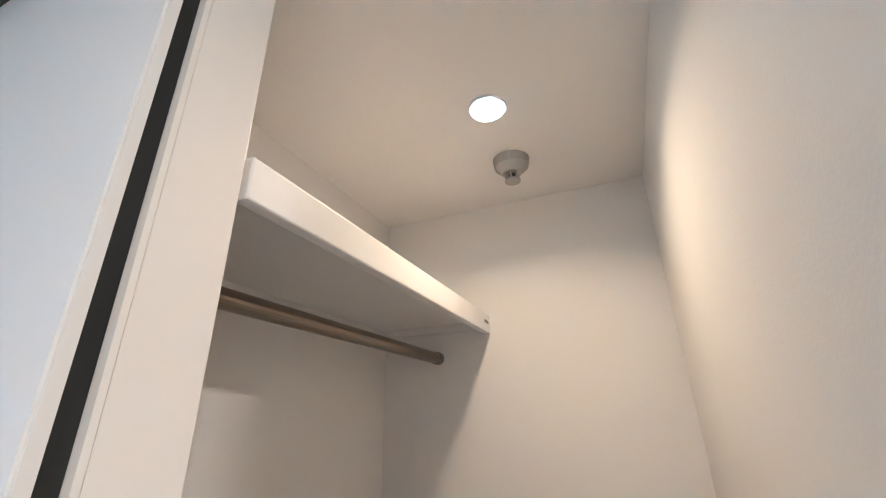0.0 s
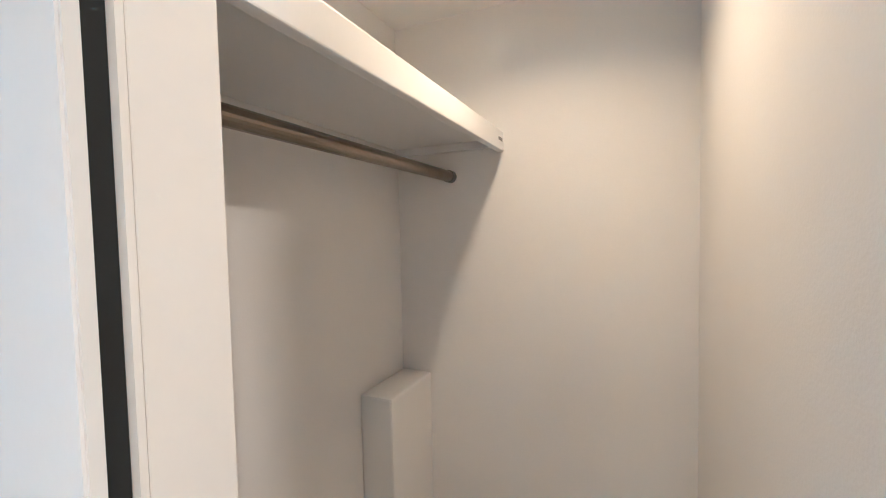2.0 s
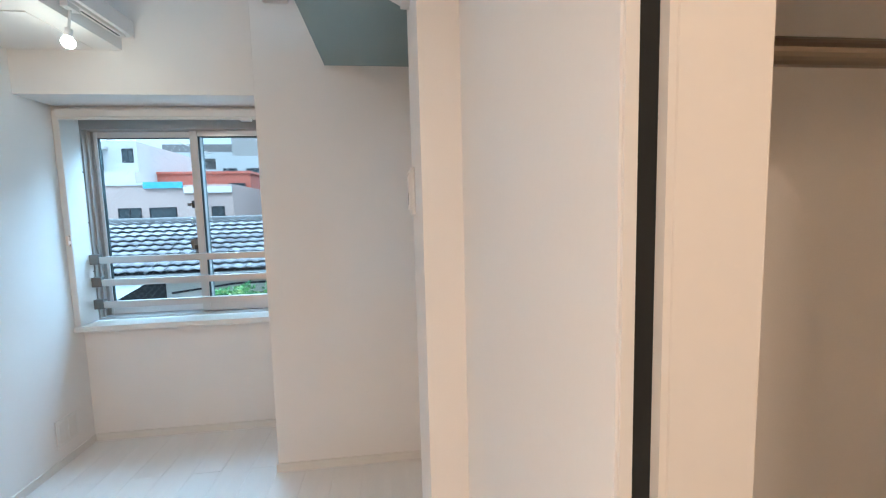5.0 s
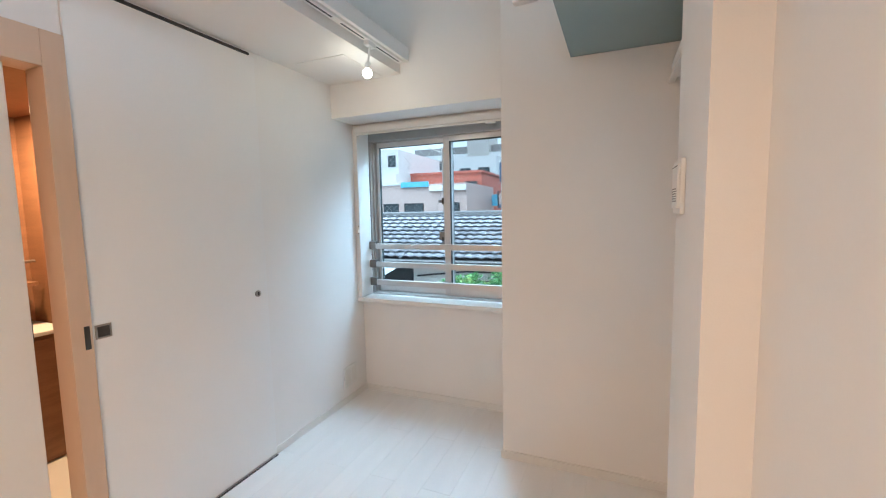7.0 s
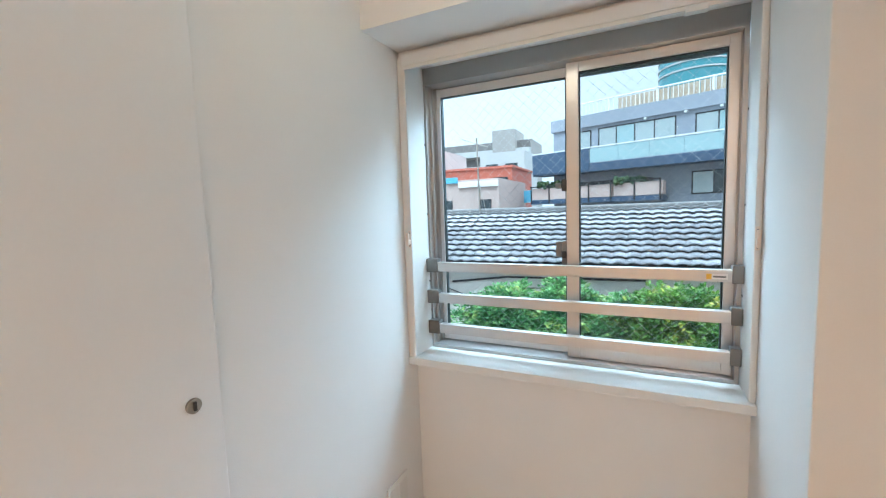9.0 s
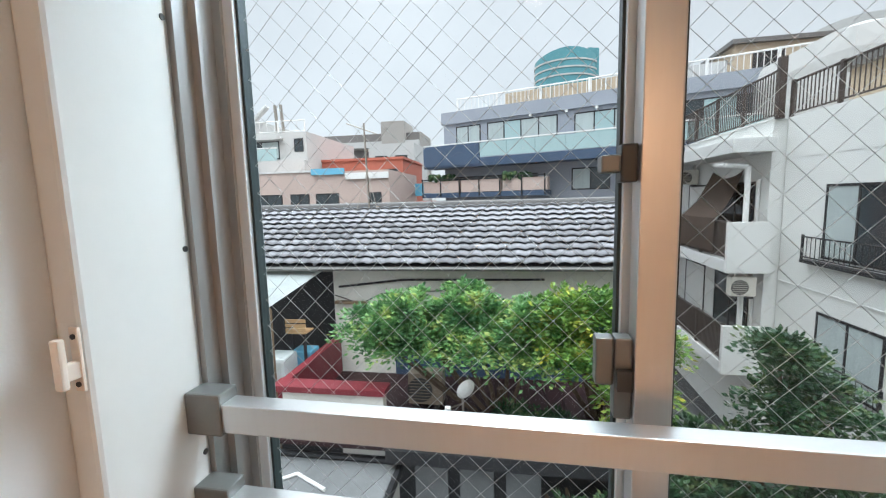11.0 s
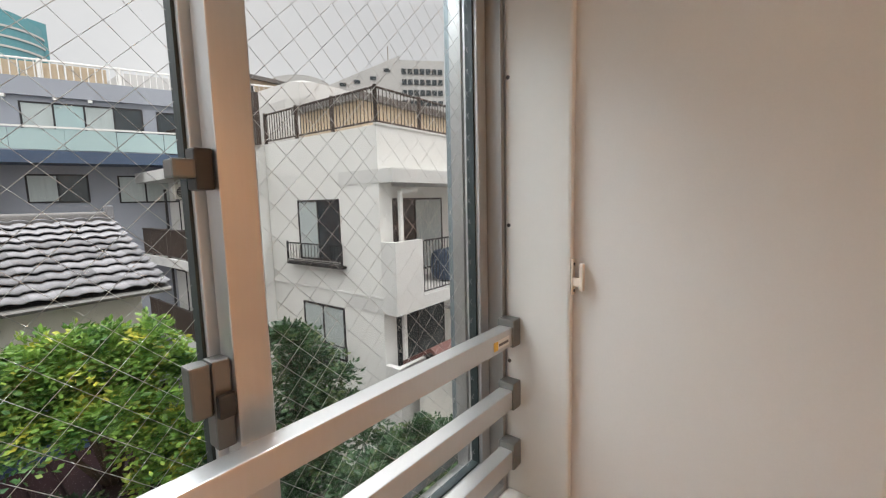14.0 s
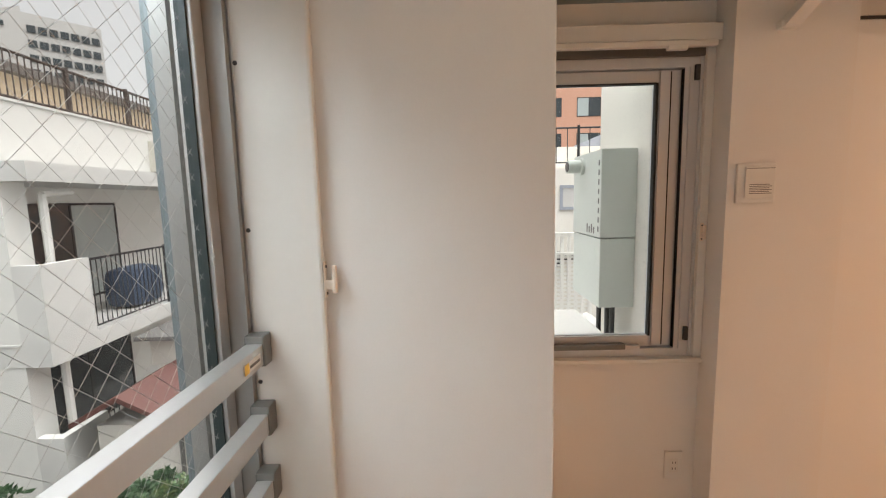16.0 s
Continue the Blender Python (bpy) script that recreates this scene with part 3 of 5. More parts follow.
def sash(x0, x1, y0, y1, left, right, metal):
    s = part("sash", bx(bx(B(x0, x0 + left, y0, y1, 0.748, 1.883, bevel=0.002), x1 - right, x1, y0, y1, 0.748, 1.883, bevel=0.002),
                        x0 + left, x1 - right, y0 + 0.004, y1 - 0.004, 0.748, 0.80), metal, win)
    part("top_rail", B(x0 + left, x1 - right, y0 + 0.004, y1 - 0.004, 1.848, 1.883), metal, s)
    gx0, gx1, ym = x0 + left, x1 - right, (y0 + y1) / 2
    bm = B(gx0, gx0 + 0.004, ym - 0.010, ym + 0.010, 0.80, 1.848)
    bx(bm, gx1 - 0.004, gx1, ym - 0.010, ym + 0.010, 0.80, 1.848)
    bx(bm, gx0 + 0.004, gx1 - 0.004, ym - 0.010, ym + 0.010, 0.80, 0.804)
    bx(bm, gx0 + 0.004, gx1 - 0.004, ym - 0.010, ym + 0.010, 1.844, 1.848)
    part("gasket", bm, SEAL, s)
    pane = part("pane", B(gx0 + 0.002, gx1 - 0.002, ym - 0.003, ym + 0.003, 0.803, 1.845), GLASS, s, "wired clear glass")
    pane.visible_shadow = False
    # crossed wires cast in the glass, 45 mm diamonds
    vs, fs = [], []
    w, h, z0, step, r = gx1 - gx0 - 0.012, 1.03, 0.808, 0.043, 0.0004
    for sgn in (1, -1):
        c = -h if sgn == 1 else 0.0
        while c < w + h:
            a0, a1 = (max(0, -c), min(h, w - c)) if sgn == 1 else (max(0, c - w), min(h, c))
            if a1 > a0 + 0.005:
                for z in (a0, a1):
                    x = c + sgn * z
                    for dx, dy in ((-r * 1.4, 0), (0, -r), (r * 1.4, 0), (0, r)):
                        vs.append((gx0 + 0.006 + x + dx, ym + dy, z0 + z))
                n = len(vs)
                for i in range(4):
                    fs.append((n - 8 + i, n - 8 + (i + 1) % 4, n - 4 + (i + 1) % 4, n - 4 + i))
            c += step
    me = bpy.data.meshes.new("wire_mesh")
    me.from_pydata(vs, [], fs)
    me.materials.append(WIRE)
    ob = new("wire_mesh", me)
    ob.parent, ob.matrix_parent_inverse = s, Matrix()
    tagged(ob, "thin crossed steel wires in the glass", kind="stuff")
    return s


sash(0.627, 1.172, 0.118, 0.155, 0.045, 0.03, ALU)
sash(0.046, 0.668, 0.164, 0.199, 0.028, 0.050, SILV)
# insect screen outside the right half
bm = B(0.64, 0.66, 0.222, 0.236, 0.748, 1.883)
bx(bm, 1.186, 1.198, 0.222, 0.236, 0.748, 1.883)
bx(bm, 0.66, 1.186, 0.222, 0.236, 0.748, 0.775)
bx(bm, 0.66, 1.186, 0.222, 0.236, 1.856, 1.883)
scr = part("insect_screen", bm, ALUW, win)
part("screen_mesh", B(0.661, 1.185, 0.228, 0.2285, 0.776, 1.855), MESH, scr, "fine grey insect mesh")
# crescent latch and safety catch on the meeting stile
lk = part("latch", B(0.582, 0.6045, 0.128, 0.152, 1.148, 1.211, bevel=0.003), ALUD, win, "bronze window latch")
part("latch_case", B(0.605, 0.6265, 0.126, 0.152, 1.104, 1.212, bevel=0.003), ALUD, win)
part("thumb_tab", B(0.606, 0.6255, 0.116, 0.126, 1.145, 1.173, bevel=0.002), DARK, win)
part("safety_catch", B(0.6065, 0.6265, 0.125, 0.15, 1.407, 1.453, bevel=0.003), DARK, win)
part("catch_arm", B(0.583, 0.606, 0.120, 0.148, 1.419, 1.440, bevel=0.003), ALUD, win)
for x in (0.0366, 1.1889):
    for z in (1.037, 1.334, 1.634):
        part("screw_head", R((x - 0.0008, 0.075, z), (x + 0.0008, 0.075, z), 0.0042, 10), DARK, win)


def guard_rail(z):
    g = thing("guard_rail", (0.62, 0.06, z), "brushed aluminium guard rail across the window", "rail", "window guard rails")
    part("bar", B(0.078, 1.165, 0.051, 0.082, z - 0.052, z - 0.012, bevel=0.002), ALU, g)
    part("end_bracket", B(0.0362, 0.090, 0.047, 0.085, z - 0.056, z + 0.003, bevel=0.003), ALUD, g)
    part("end_bracket", B(1.157, 1.1888, 0.047, 0.085, z - 0.056, z + 0.003, bevel=0.003), ALUD, g)
    return g


g = guard_rail(1.136)
part("warning_label", B(1.085, 1.145, 0.0498, 0.0509, 1.093, 1.111), PAPER, g, "white and yellow warning label")
part("label_yellow", B(1.085, 1.10, 0.0490, 0.0497, 1.093, 1.111), YELLOW, g)
part("label_print", B(1.104, 1.14, 0.0490, 0.0497, 1.099, 1.104), INK, g)
guard_rail(0.998)
guard_rail(0.862)

bh = thing("roller_blind", (0.62, -0.05, 1.95), "white roller blind wound up in its head rail", "blind")
part("head_rail", B(0.03, 1.195, -0.085, -0.052, 1.92, 1.966, bevel=0.004), PLAST, bh)
part("roll", R((0.04, -0.03, 1.938), (1.18, -0.03, 1.938), 0.016, 20), PLAST, bh)
part("bottom_bar", B(0.04, 1.19, -0.088, -0.080, 1.905, 1.918, bevel=0.002), TRIM, bh)
part("control", B(1.0, 1.06, -0.09, -0.06, 1.898, 1.918, bevel=0.003), PLAST, bh)


def cleat(place, turn):
    """A plate with a post and an upright horn; the horn stands off the wall towards -y, then turned."""
    c = thing("cord_cleat", place, "ivory plastic cord cleat screwed to the window casing", "cleat", "cord cleats")
    m = Matrix.Translation(place) @ Matrix.Rotation(radians(turn), 4, "Z")

    def put(name, bm, material):
        bmesh.ops.transform(bm, matrix=m, verts=bm.verts[:])
        part(name, bm, material, c)

    put("plate", B(-0.006, 0.006, -0.004, -0.0004, -0.036, 0.034, bevel=0.0015), IVORY)
    put("post", B(-0.0045, 0.0045, -0.017, -0.003, -0.020, -0.002, bevel=0.001), IVORY)
    put("horn", B(-0.0055, 0.0055, -0.024, -0.016, -0.028, 0.026, bevel=0.0025), IVORY)
    put("screw_head", R((0, -0.0055, 0.024), (0, -0.0035, 0.024), 0.003, 10), DARK)
    put("screw_head", R((0, -0.0055, -0.028), (0, -0.0035, -0.028), 0.003, 10), DARK)


cleat((0.029, -0.070, 1.236), 0)
cleat((1.197, -0.060, 1.237), 0)

# ---- window 2: casement beside the pillar ----
w2 = tagged(new("window_2"), kind="structure")
w2["base"] = (XW, -0.95, 0.67)
w2.location = w2["base"]
bm = B(XW + 0.01, XW + 0.1, -1.262, -0.506, 0.732, 0.764)
bx(bm, XW + 0.01, XW + 0.1, -1.262, -0.506, 1.848, 1.885)
bx(bm, XW + 0.01, XW + 0.1, -1.262, -1.196, 0.764, 1.848)
bx(bm, XW + 0.004, XW + 0.01, -1.262, -1.25, 0.732, 1.885)
bx(bm, XW + 0.003, XW + 0.01, -1.222, -1.212, 0.764, 1.848)
bx(bm, XW + 0.01, XW + 0.1, -0.54, -0.506, 0.764, 1.848)
part("window_frame", bm, ALUG, w2)
bm = B(XW + 0.03, XW + 0.07, -1.194, -1.104, 0.767, 1.845, bevel=0.003)
bx(bm, XW + 0.022, XW + 0.03, -1.15, -1.112, 0.775, 1.84, bevel=0.002)
bx(bm, XW + 0.03, XW + 0.07, -0.62, -0.542, 0.767, 1.845, bevel=0.003)
bx(bm, XW + 0.03, XW + 0.07, -1.104, -0.62, 0.767, 0.812)
bx(bm, XW + 0.03, XW + 0.07, -1.104, -0.62, 1.80, 1.845)
s2 = part("sash", bm, ALUG, w2)
bm = B(XW + 0.027, XW + 0.05, -1.108, -1.1, 0.812, 1.80)
bx(bm, XW + 0.027, XW + 0.05, -0.626, -0.619, 0.812, 1.80)
bx(bm, XW + 0.027, XW + 0.0305, -1.157, -1.151, 0.775, 1.84)
bx(bm, XW + 0.027, XW + 0.05, -1.1, -0.626, 1.796, 1.801)
bx(bm, XW + 0.012, XW + 0.03, -1.1958, -1.1942, 0.767, 1.845)
part("gasket", bm, GASKET_SHADE, s2)
gp = part("pane", B(XW + 0.046, XW + 0.052, -1.102, -0.62, 0.812, 1.80), GLASS, s2, "clear glass")
gp.visible_shadow = False
part("operator", B(XW - 0.002, XW + 0.03, -1.0, -0.66, 0.765, 0.786, bevel=0.004), ALUD, w2, "dark casement operator arm")
part("operator_arm", B(XW + 0.003, XW + 0.028, -1.06, -0.99, 0.767, 0.78, bevel=0.002), ALU, w2)
for z in (0.80, 1.80):
    part("hinge", B(XW - 0.002, XW + 0.012, -1.246, -1.230, z, z + 0.055), DARK, w2)
part("window_sill", B(XW - 0.022, XW + 0.1, -1.2945, -0.506, 0.7125, 0.731, bevel=0.003), TRIM, w2)
part("head_board", B(XW - 0.002, XW + 0.05, -1.262, -0.506, 1.8855, 1.939), ALUD, w2)
part("casing", B(XW - 0.012, XW + 0.1, -1.2945, -1.2625, 0.7315, 1.939, bevel=0.003), TRIM, w2)
bh = thing("roller_blind", (XW - 0.05, -0.95, 1.95), "white roller blind wound up above the casement window", "blind")
part("head_rail", B(XW - 0.055, XW - 0.001, -1.29, -0.512, 1.922, 1.98, bevel=0.004), PLAST, bh)
part("bottom_bar", B(XW - 0.066, XW - 0.04, -1.268, -0.515, 1.899, 1.919, bevel=0.004), TRIM, bh)
part("control", B(XW - 0.07, XW - 0.05, -1.16, -1.09, 1.886, 1.902, bevel=0.003), PLAST, bh)
cleat((XW - 0.012, -1.2715, 1.235), -90)


# ---- outdoors: ground ----
GZ = -6.2
struct("ground", B(-900, 900, 0.35, 1800, GZ - 0.5, GZ), ASPH)
struct("ground_east", B(3.4, 900, -900, 0.35, GZ - 0.5, GZ), ASPH)


class Face:
    """A wall plane with windows set in it: u along the wall, z up, out towards the viewer."""

    def __init__(self, origin, heading):
        self.m = Matrix.Translation(origin) @ Matrix.Rotation(-radians(heading), 4, "Z")

    def box(self, u0, u1, d0, d1, z0, z1, bm=None, bevel=0.0):
        b = bm or bmesh.new()
        k = len(b.verts)
        bx(b, u0, u1, d0, d1, z0, z1, bevel)
        b.verts.ensure_lookup_table()
        bmesh.ops.transform(b, matrix=self.m, verts=b.verts[k:])
        return b

    def window(self, parent, u0, u1, z0, z1, panes=2, glass=None, frame_mat=None, depth=0.12, mix=None):
        fw = 0.06
        bm = self.box(u0, u1, -0.03, 0.02, z0, z0 + fw)
        self.box(u0, u1, -0.03, 0.02, z1 - fw, z1, bm)
        for i in range(panes + 1):
            uc = u0 + (u1 - u0 - fw) * i / panes
            self.box(uc, uc + fw, -0.028, 0.02, z0 + fw, z1 - fw, bm)
        w = part("window", bm, frame_mat or BLK, parent)
        for i in range(panes):
            a = u0 + (u1 - u0 - fw) * i / panes + fw
            b = u0 + (u1 - u0 - fw) * (i + 1) / panes
            part("pane", self.box(a, b, -0.014, 0.015, z0 + fw, z1 - fw), (mix[i] if mix else glass or WINDOW), w)
        return w


def railing(parent, p, q, z0, z1, material, gap=0.12, bar=0.012, post=1.6):
    p, q = Vector((*p, 0)), Vector((*q, 0))
    n = max(2, int((q - p).length / gap))
    d = (q - p).normalized()
    up = Vector((0, 0, 1))
    bm = bmesh.new()
    rod(bm, p + up * z1, q + up * z1, bar * 2.0, 6)
    rod(bm, p + up * (z0 + 0.08), q + up * (z0 + 0.08), bar * 1.5, 6)
    top = part("rail", bm, material, parent)
    bm = bmesh.new()
    for i in range(n + 1):
        s = p + (q - p) * i / n
        rod(bm, s + up * (z0 + 0.08), s + up * z1, bar, 4)
    tagged(part("bars", bm, material, top), kind="stuff")
    k = max(1, round((q - p).length / post))
    for i in range(k + 1):
        s = p + (q - p) * i / k
        part("post", R(s + up * (z0 - 0.05), s + up * (z1 + 0.05), bar * 3.2, 6), material, parent)


# the neighbours stand a little askew to this house
SITE = Matrix.Translation((0.43, -0.3, 0)) @ Matrix.Rotation(radians(1.75), 4, "Z") @ Matrix.Translation((-0.43, 0.3, 0))

# ---- tiled house ----
hs = thing("tiled_house", (-2, 9, GZ), "old cream plastered house with a grey tiled roof", "house")
part("wall", B(-3.55, 3.0, 8.5, 13.2, GZ, 0.12), PLASTER, hs)
part("wall", B(-9.5, -3.8, 8.9, 13.2, GZ, 0.15), PLASTER, hs)
part("gutter", R((-9.5, 7.97, -0.05), (3.3, 7.97, -0.05), 0.05, 8), ALUD, hs)
part("beam", B(-9.4, 3.2, 8.1, 8.18, -0.13, -0.05), PLASTER, hs)
part("pipe", sweep([(-3.4, 8.45, -0.55), (-1.9, 8.45, -0.38), (1.2, 8.45, -0.36)], 0.025), BLK, hs)
part("cable", sweep([(-3.5, 8.46, -0.75), (-2.9, 8.46, -0.95), (-2.4, 8.46, -0.7), (-1.0, 8.46, -0.62)], 0.012), BLK, hs)
# navy sheet added on the house wall to paint the deep shade behind the tree
part("shutter", B(-2.1, 2.9, 8.36, 8.48, -2.55, -1.0), NAVY, hs, "added navy sheet in the colour of the deep shade behind the tree")
part("lintel", B(-3.5, -2.7, 8.4, 8.5, -0.95, -0.88), WOODX, hs)
deck = part("roof_deck", prism([(0, 0), (2.86, 1.14), (5.7, 0), (5.7, -0.06), (2.86, 1.07), (0, -0.06)], 0, 12.8), BLK, hs)
deck.matrix_basis = Matrix(((0, 0, 1, -9.5), (1, 0, 0, 8.0), (0, 1, 0, 0.0), (0, 0, 0, 1)))
bm = bmesh.new()
for k in range(3):
    bx(bm, -9.5, 3.3, 10.72 + 0.03 * k, 11.02 - 0.03 * k, 1.09 + 0.055 * k, 1.14 + 0.055 * k, 0.01)
part("ridge", bm, RIDGE, hs)
part("ridge_cap", R((-9.5, 10.87, 1.26), (3.32, 10.87, 1.26), 0.075, 12), RIDGE, hs)
part("finial", B(3.2, 3.34, 10.78, 10.96, 1.14, 1.46, bevel=0.03), TILE, hs)
part("hip_line", R((-3.75, 8.0, 0.03), (-3.35, 10.8, 1.15), 0.035, 8), TILE, hs)
an = thing("roof_antenna", (-3.4, 10.8, 1.25), "grey television antenna on the tiled roof ridge", "antenna")
part("mast", R((-3.4, 10.8, 1.12), (-3.45, 10.8, 3.5), 0.025), STEEL, an)
part("boom", R((-3.95, 10.8, 3.52), (-3.1, 10.8, 3.2), 0.015), STEEL, an)
for dx, dy in ((-0.3, -0.2), (0.3, -0.2), (0, 0.3)):
    part("stay", R((-3.4 + dx, 10.8 + dy, 1.12), (-3.42, 10.8, 2.2), 0.008, 6), STEEL, an)

# yard roofs between the house and the window
yr = thing("red_sheet_roof", (0, 6, GZ), "dark red sheet metal lean-to roof in the yard", "roof")
part("sheet", prism([(-3.5, 5.6), (3.2, 5.6), (3.2, 8.4), (-3.5, 8.4)], -2.62, -2.55), REDM, yr)
for i in range(15):
    part("seam", B(-1.4 + i * 0.32, -1.38 + i * 0.32, 5.6, 8.4, -2.55, -2.50), REDM, yr)
# fascia in black: the dark shade under the roof edge is in its colour
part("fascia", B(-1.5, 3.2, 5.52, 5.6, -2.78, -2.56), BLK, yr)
part("upstand", B(-3.55, -3.40, 5.95, 8.4, -2.55, -1.72), REDC, yr)
part("coping", B(-3.56, -1.55, 5.78, 6.12, -1.80, -1.70), REDC, yr)
part("parapet", B(-3.4, -1.6, 5.85, 6.02, -2.75, -1.80), PLASTER, yr)
# black wall stands in for the shade below the lean-to
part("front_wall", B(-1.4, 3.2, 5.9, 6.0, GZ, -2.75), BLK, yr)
for i in range(3):
    part("board", B(-1.1 + i * 0.75, -0.55 + i * 0.75, 5.84, 5.9, GZ, -2.95), ROOFG, yr)
ld = thing("yard_canopy", (-2.6, 4.5, GZ), "grey weathered flat canopy roof over the yard", "roof")
part("sheet", B(-4.2, -1.35, 3.6, 5.75, -3.02, -2.95), ROOFG, ld)
part("gutter", R((-4.2, 5.78, -2.9), (-1.3, 5.78, -2.9), 0.06, 8), BLK, ld)
part("edge", B(-1.36, -1.28, 3.6, 5.75, -3.05, -2.9), BLK, ld)
for x in (-4.1, -1.4):
    part("post", B(x, x + 0.08, 3.7, 3.78, GZ, -3.0), BLK, ld)


def outdoor_unit(name, x, y, z, w=0.78, d=0.3, h=0.6, turn=0.0, m=ACW):
    u = thing(name, (x, y, z), "beige outdoor air conditioning unit on its feet", "air conditioner", "outdoor units")
    part("case", B(x - w / 2, x + w / 2, y - d / 2, y + d / 2, z + 0.06, z + h, bevel=0.015), m, u)
    part("fan_grille", R((x - 0.1, y - d / 2 - 0.012, z + h * 0.52), (x - 0.1, y - d / 2 + 0.003, z + h * 0.52), h * 0.36, 24), DARK, u)
    for k in range(-3, 4):
        part("slat", B(x - 0.1 - h * 0.3, x - 0.1 + h * 0.3, y - d / 2 - 0.018, y - d / 2 - 0.013, z + h * 0.52 + k * 0.06, z + h * 0.52 + k * 0.06 + 0.012), m, u)
    for s in (-1, 1):
        part("foot", B(x + s * w * 0.32 - 0.04, x + s * w * 0.32 + 0.04, y - d / 2 - 0.02, y + d / 2 + 0.02, z, z + 0.06), DARK, u)
    return u


outdoor_unit("outdoor_unit", -1.1, 7.0, -2.5, 0.66, 0.34, 0.66, m=OLDAC)
lad = outdoor_unit("outdoor_unit", -2.85, 3.95, -1.5, 0.85, 0.38, 1.05)
for x in (-3.2, -2.5):
    for y in (3.8, 4.1):
        part("rack_leg", B(x - 0.02, x + 0.02, y - 0.02, y + 0.02, -2.95, -1.5), STEEL, lad)
ds = thing("satellite_dish", (-0.3, 6.0, -2.5), "small white satellite dish on a bracket", "satellite dish")
bm = bmesh.new()
bmesh.ops.create_uvsphere(bm, u_segments=24, v_segments=12, radius=0.34)
bmesh.ops.delete(bm, geom=[v for v in bm.verts if v.co.z > -0.255], context="VERTS")
bmesh.ops.transform(bm, matrix=Matrix.Translation((-0.24, 6.0, -1.70)) @ Matrix.Rotation(radians(38), 4, "Z") @ Matrix.Rotation(radians(-80), 4, "X") @ Matrix.Translation((0, 0, 0.3)) , verts=bm.verts[:])
part("reflector", bm, PLAST, ds)
part("mast", R((-0.3, 6.05, -2.55), (-0.3, 6.05, -1.72), 0.02), STEEL, ds)
part("arm", R((-0.3, 6.0, -1.95), (-0.5, 5.75, -1.92), 0.012), STEEL, ds)
part("receiver", B(-0.55, -0.46, 5.7, 5.78, -1.96, -1.88, bevel=0.01), PLAST, ds)
aw = thing("corrugated_awning", (-4.6, 7.2, GZ), "pale translucent awning over cluttered veranda", "awning")
bm = bmesh.new()
vs = [bm.verts.new(p) for p in ((-6.5, 8.3, -0.12), (-3.65, 8.3, -0.12), (-4.0, 6.6, -0.55), (-6.5, 6.2, -0.75))]
bm.faces.new(vs)
bmesh.ops.solidify(bm, geom=bm.faces[:], thickness=0.02)
part("sheet", bm, SHEET, aw)
part("front_beam", R((-6.5, 6.25, -0.8), (-4.0, 6.62, -0.6), 0.035, 8), WOODX, aw)
for x, y in ((-4.05, 6.65), (-4.75, 6.5)):
    part("post", B(x - 0.04, x + 0.04, y - 0.04, y + 0.04, GZ, -0.62), WOODX, aw)
# black sheet before the plaster wall paints the shade under the awning
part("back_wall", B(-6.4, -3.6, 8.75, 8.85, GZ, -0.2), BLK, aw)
part("deck", B(-6.4, -3.6, 6.3, 8.7, -2.75, -2.65), WOODX, aw)
bk = thing("wooden_crate", (-3.95, 7.5, -1.2), "small wooden crate on a veranda shelf", "crate")
for k in range(3):
    part("slat", B(-4.15, -3.7, 7.35, 7.37, -1.28 + k * 0.1, -1.21 + k * 0.1), CRATE, bk)
part("base", B(-4.15, -3.7, 7.35, 7.7, -1.32, -1.29), CRATE, bk)
part("stand", B(-4.1, -4.05, 7.4, 7.45, -2.65, -1.32), BLK, bk)
part("stand", B(-3.8, -3.75, 7.4, 7.45, -2.65, -1.32), BLK, bk)
sk = thing("covered_stack", (-4.3, 6.9, -2.65), "veranda boxes under pale plastic sheeting", "boxes")
part("lower_box", B(-4.6, -3.75, 6.75, 7.4, -2.65, -2.1, bevel=0.06), SHEET, sk)
part("upper_box", B(-4.45, -3.9, 6.8, 7.35, -2.1, -1.65, bevel=0.08), SHEET, sk)
part("tub", B(-4.15, -3.7, 7.5, 7.9, -2.65, -1.75, bevel=0.03), BLUEP, sk)


vr = thing("laundry_rack", (-4.9, 6.6, -2.65), "rack with pale towels hung on the veranda", "laundry")
part("pole", R((-6.0, 6.55, -0.95), (-4.25, 6.62, -0.95), 0.014, 8), STEEL, vr)
for k in range(3):
    x = -5.75 + k * 0.5
    bm = B(x, x + 0.4, 6.565, 6.59, -2.0 + 0.2 * (k % 2), -0.93, bevel=0.006)
    for v in bm.verts:
        v.co.y += 0.03 * math.sin(14 * v.co.x + 3 * v.co.z)
    part("towel", bm, (SHEET, PAPER, CLOTH)[k], vr)
for x in (-5.98, -4.28):
    part("upright", R((x, 6.58, -2.65), (x, 6.58, -0.93), 0.014, 8), STEEL, vr)
hp2 = thing("yard_hose_pipe", (-3.2, 5.4, -2.95), "pale pipes lying on the canopy roof", "pipe")
part("pipe", sweep([(-4.1, 5.2, -2.92), (-3.4, 4.9, -2.92), (-2.9, 5.3, -2.92), (-2.3, 5.0, -2.92)], 0.03), PLAST, hp2)
part("pipe", sweep([(-4.0, 4.5, -2.915), (-3.0, 4.7, -2.915), (-2.2, 4.4, -2.915)], 0.035), BLK, hp2)


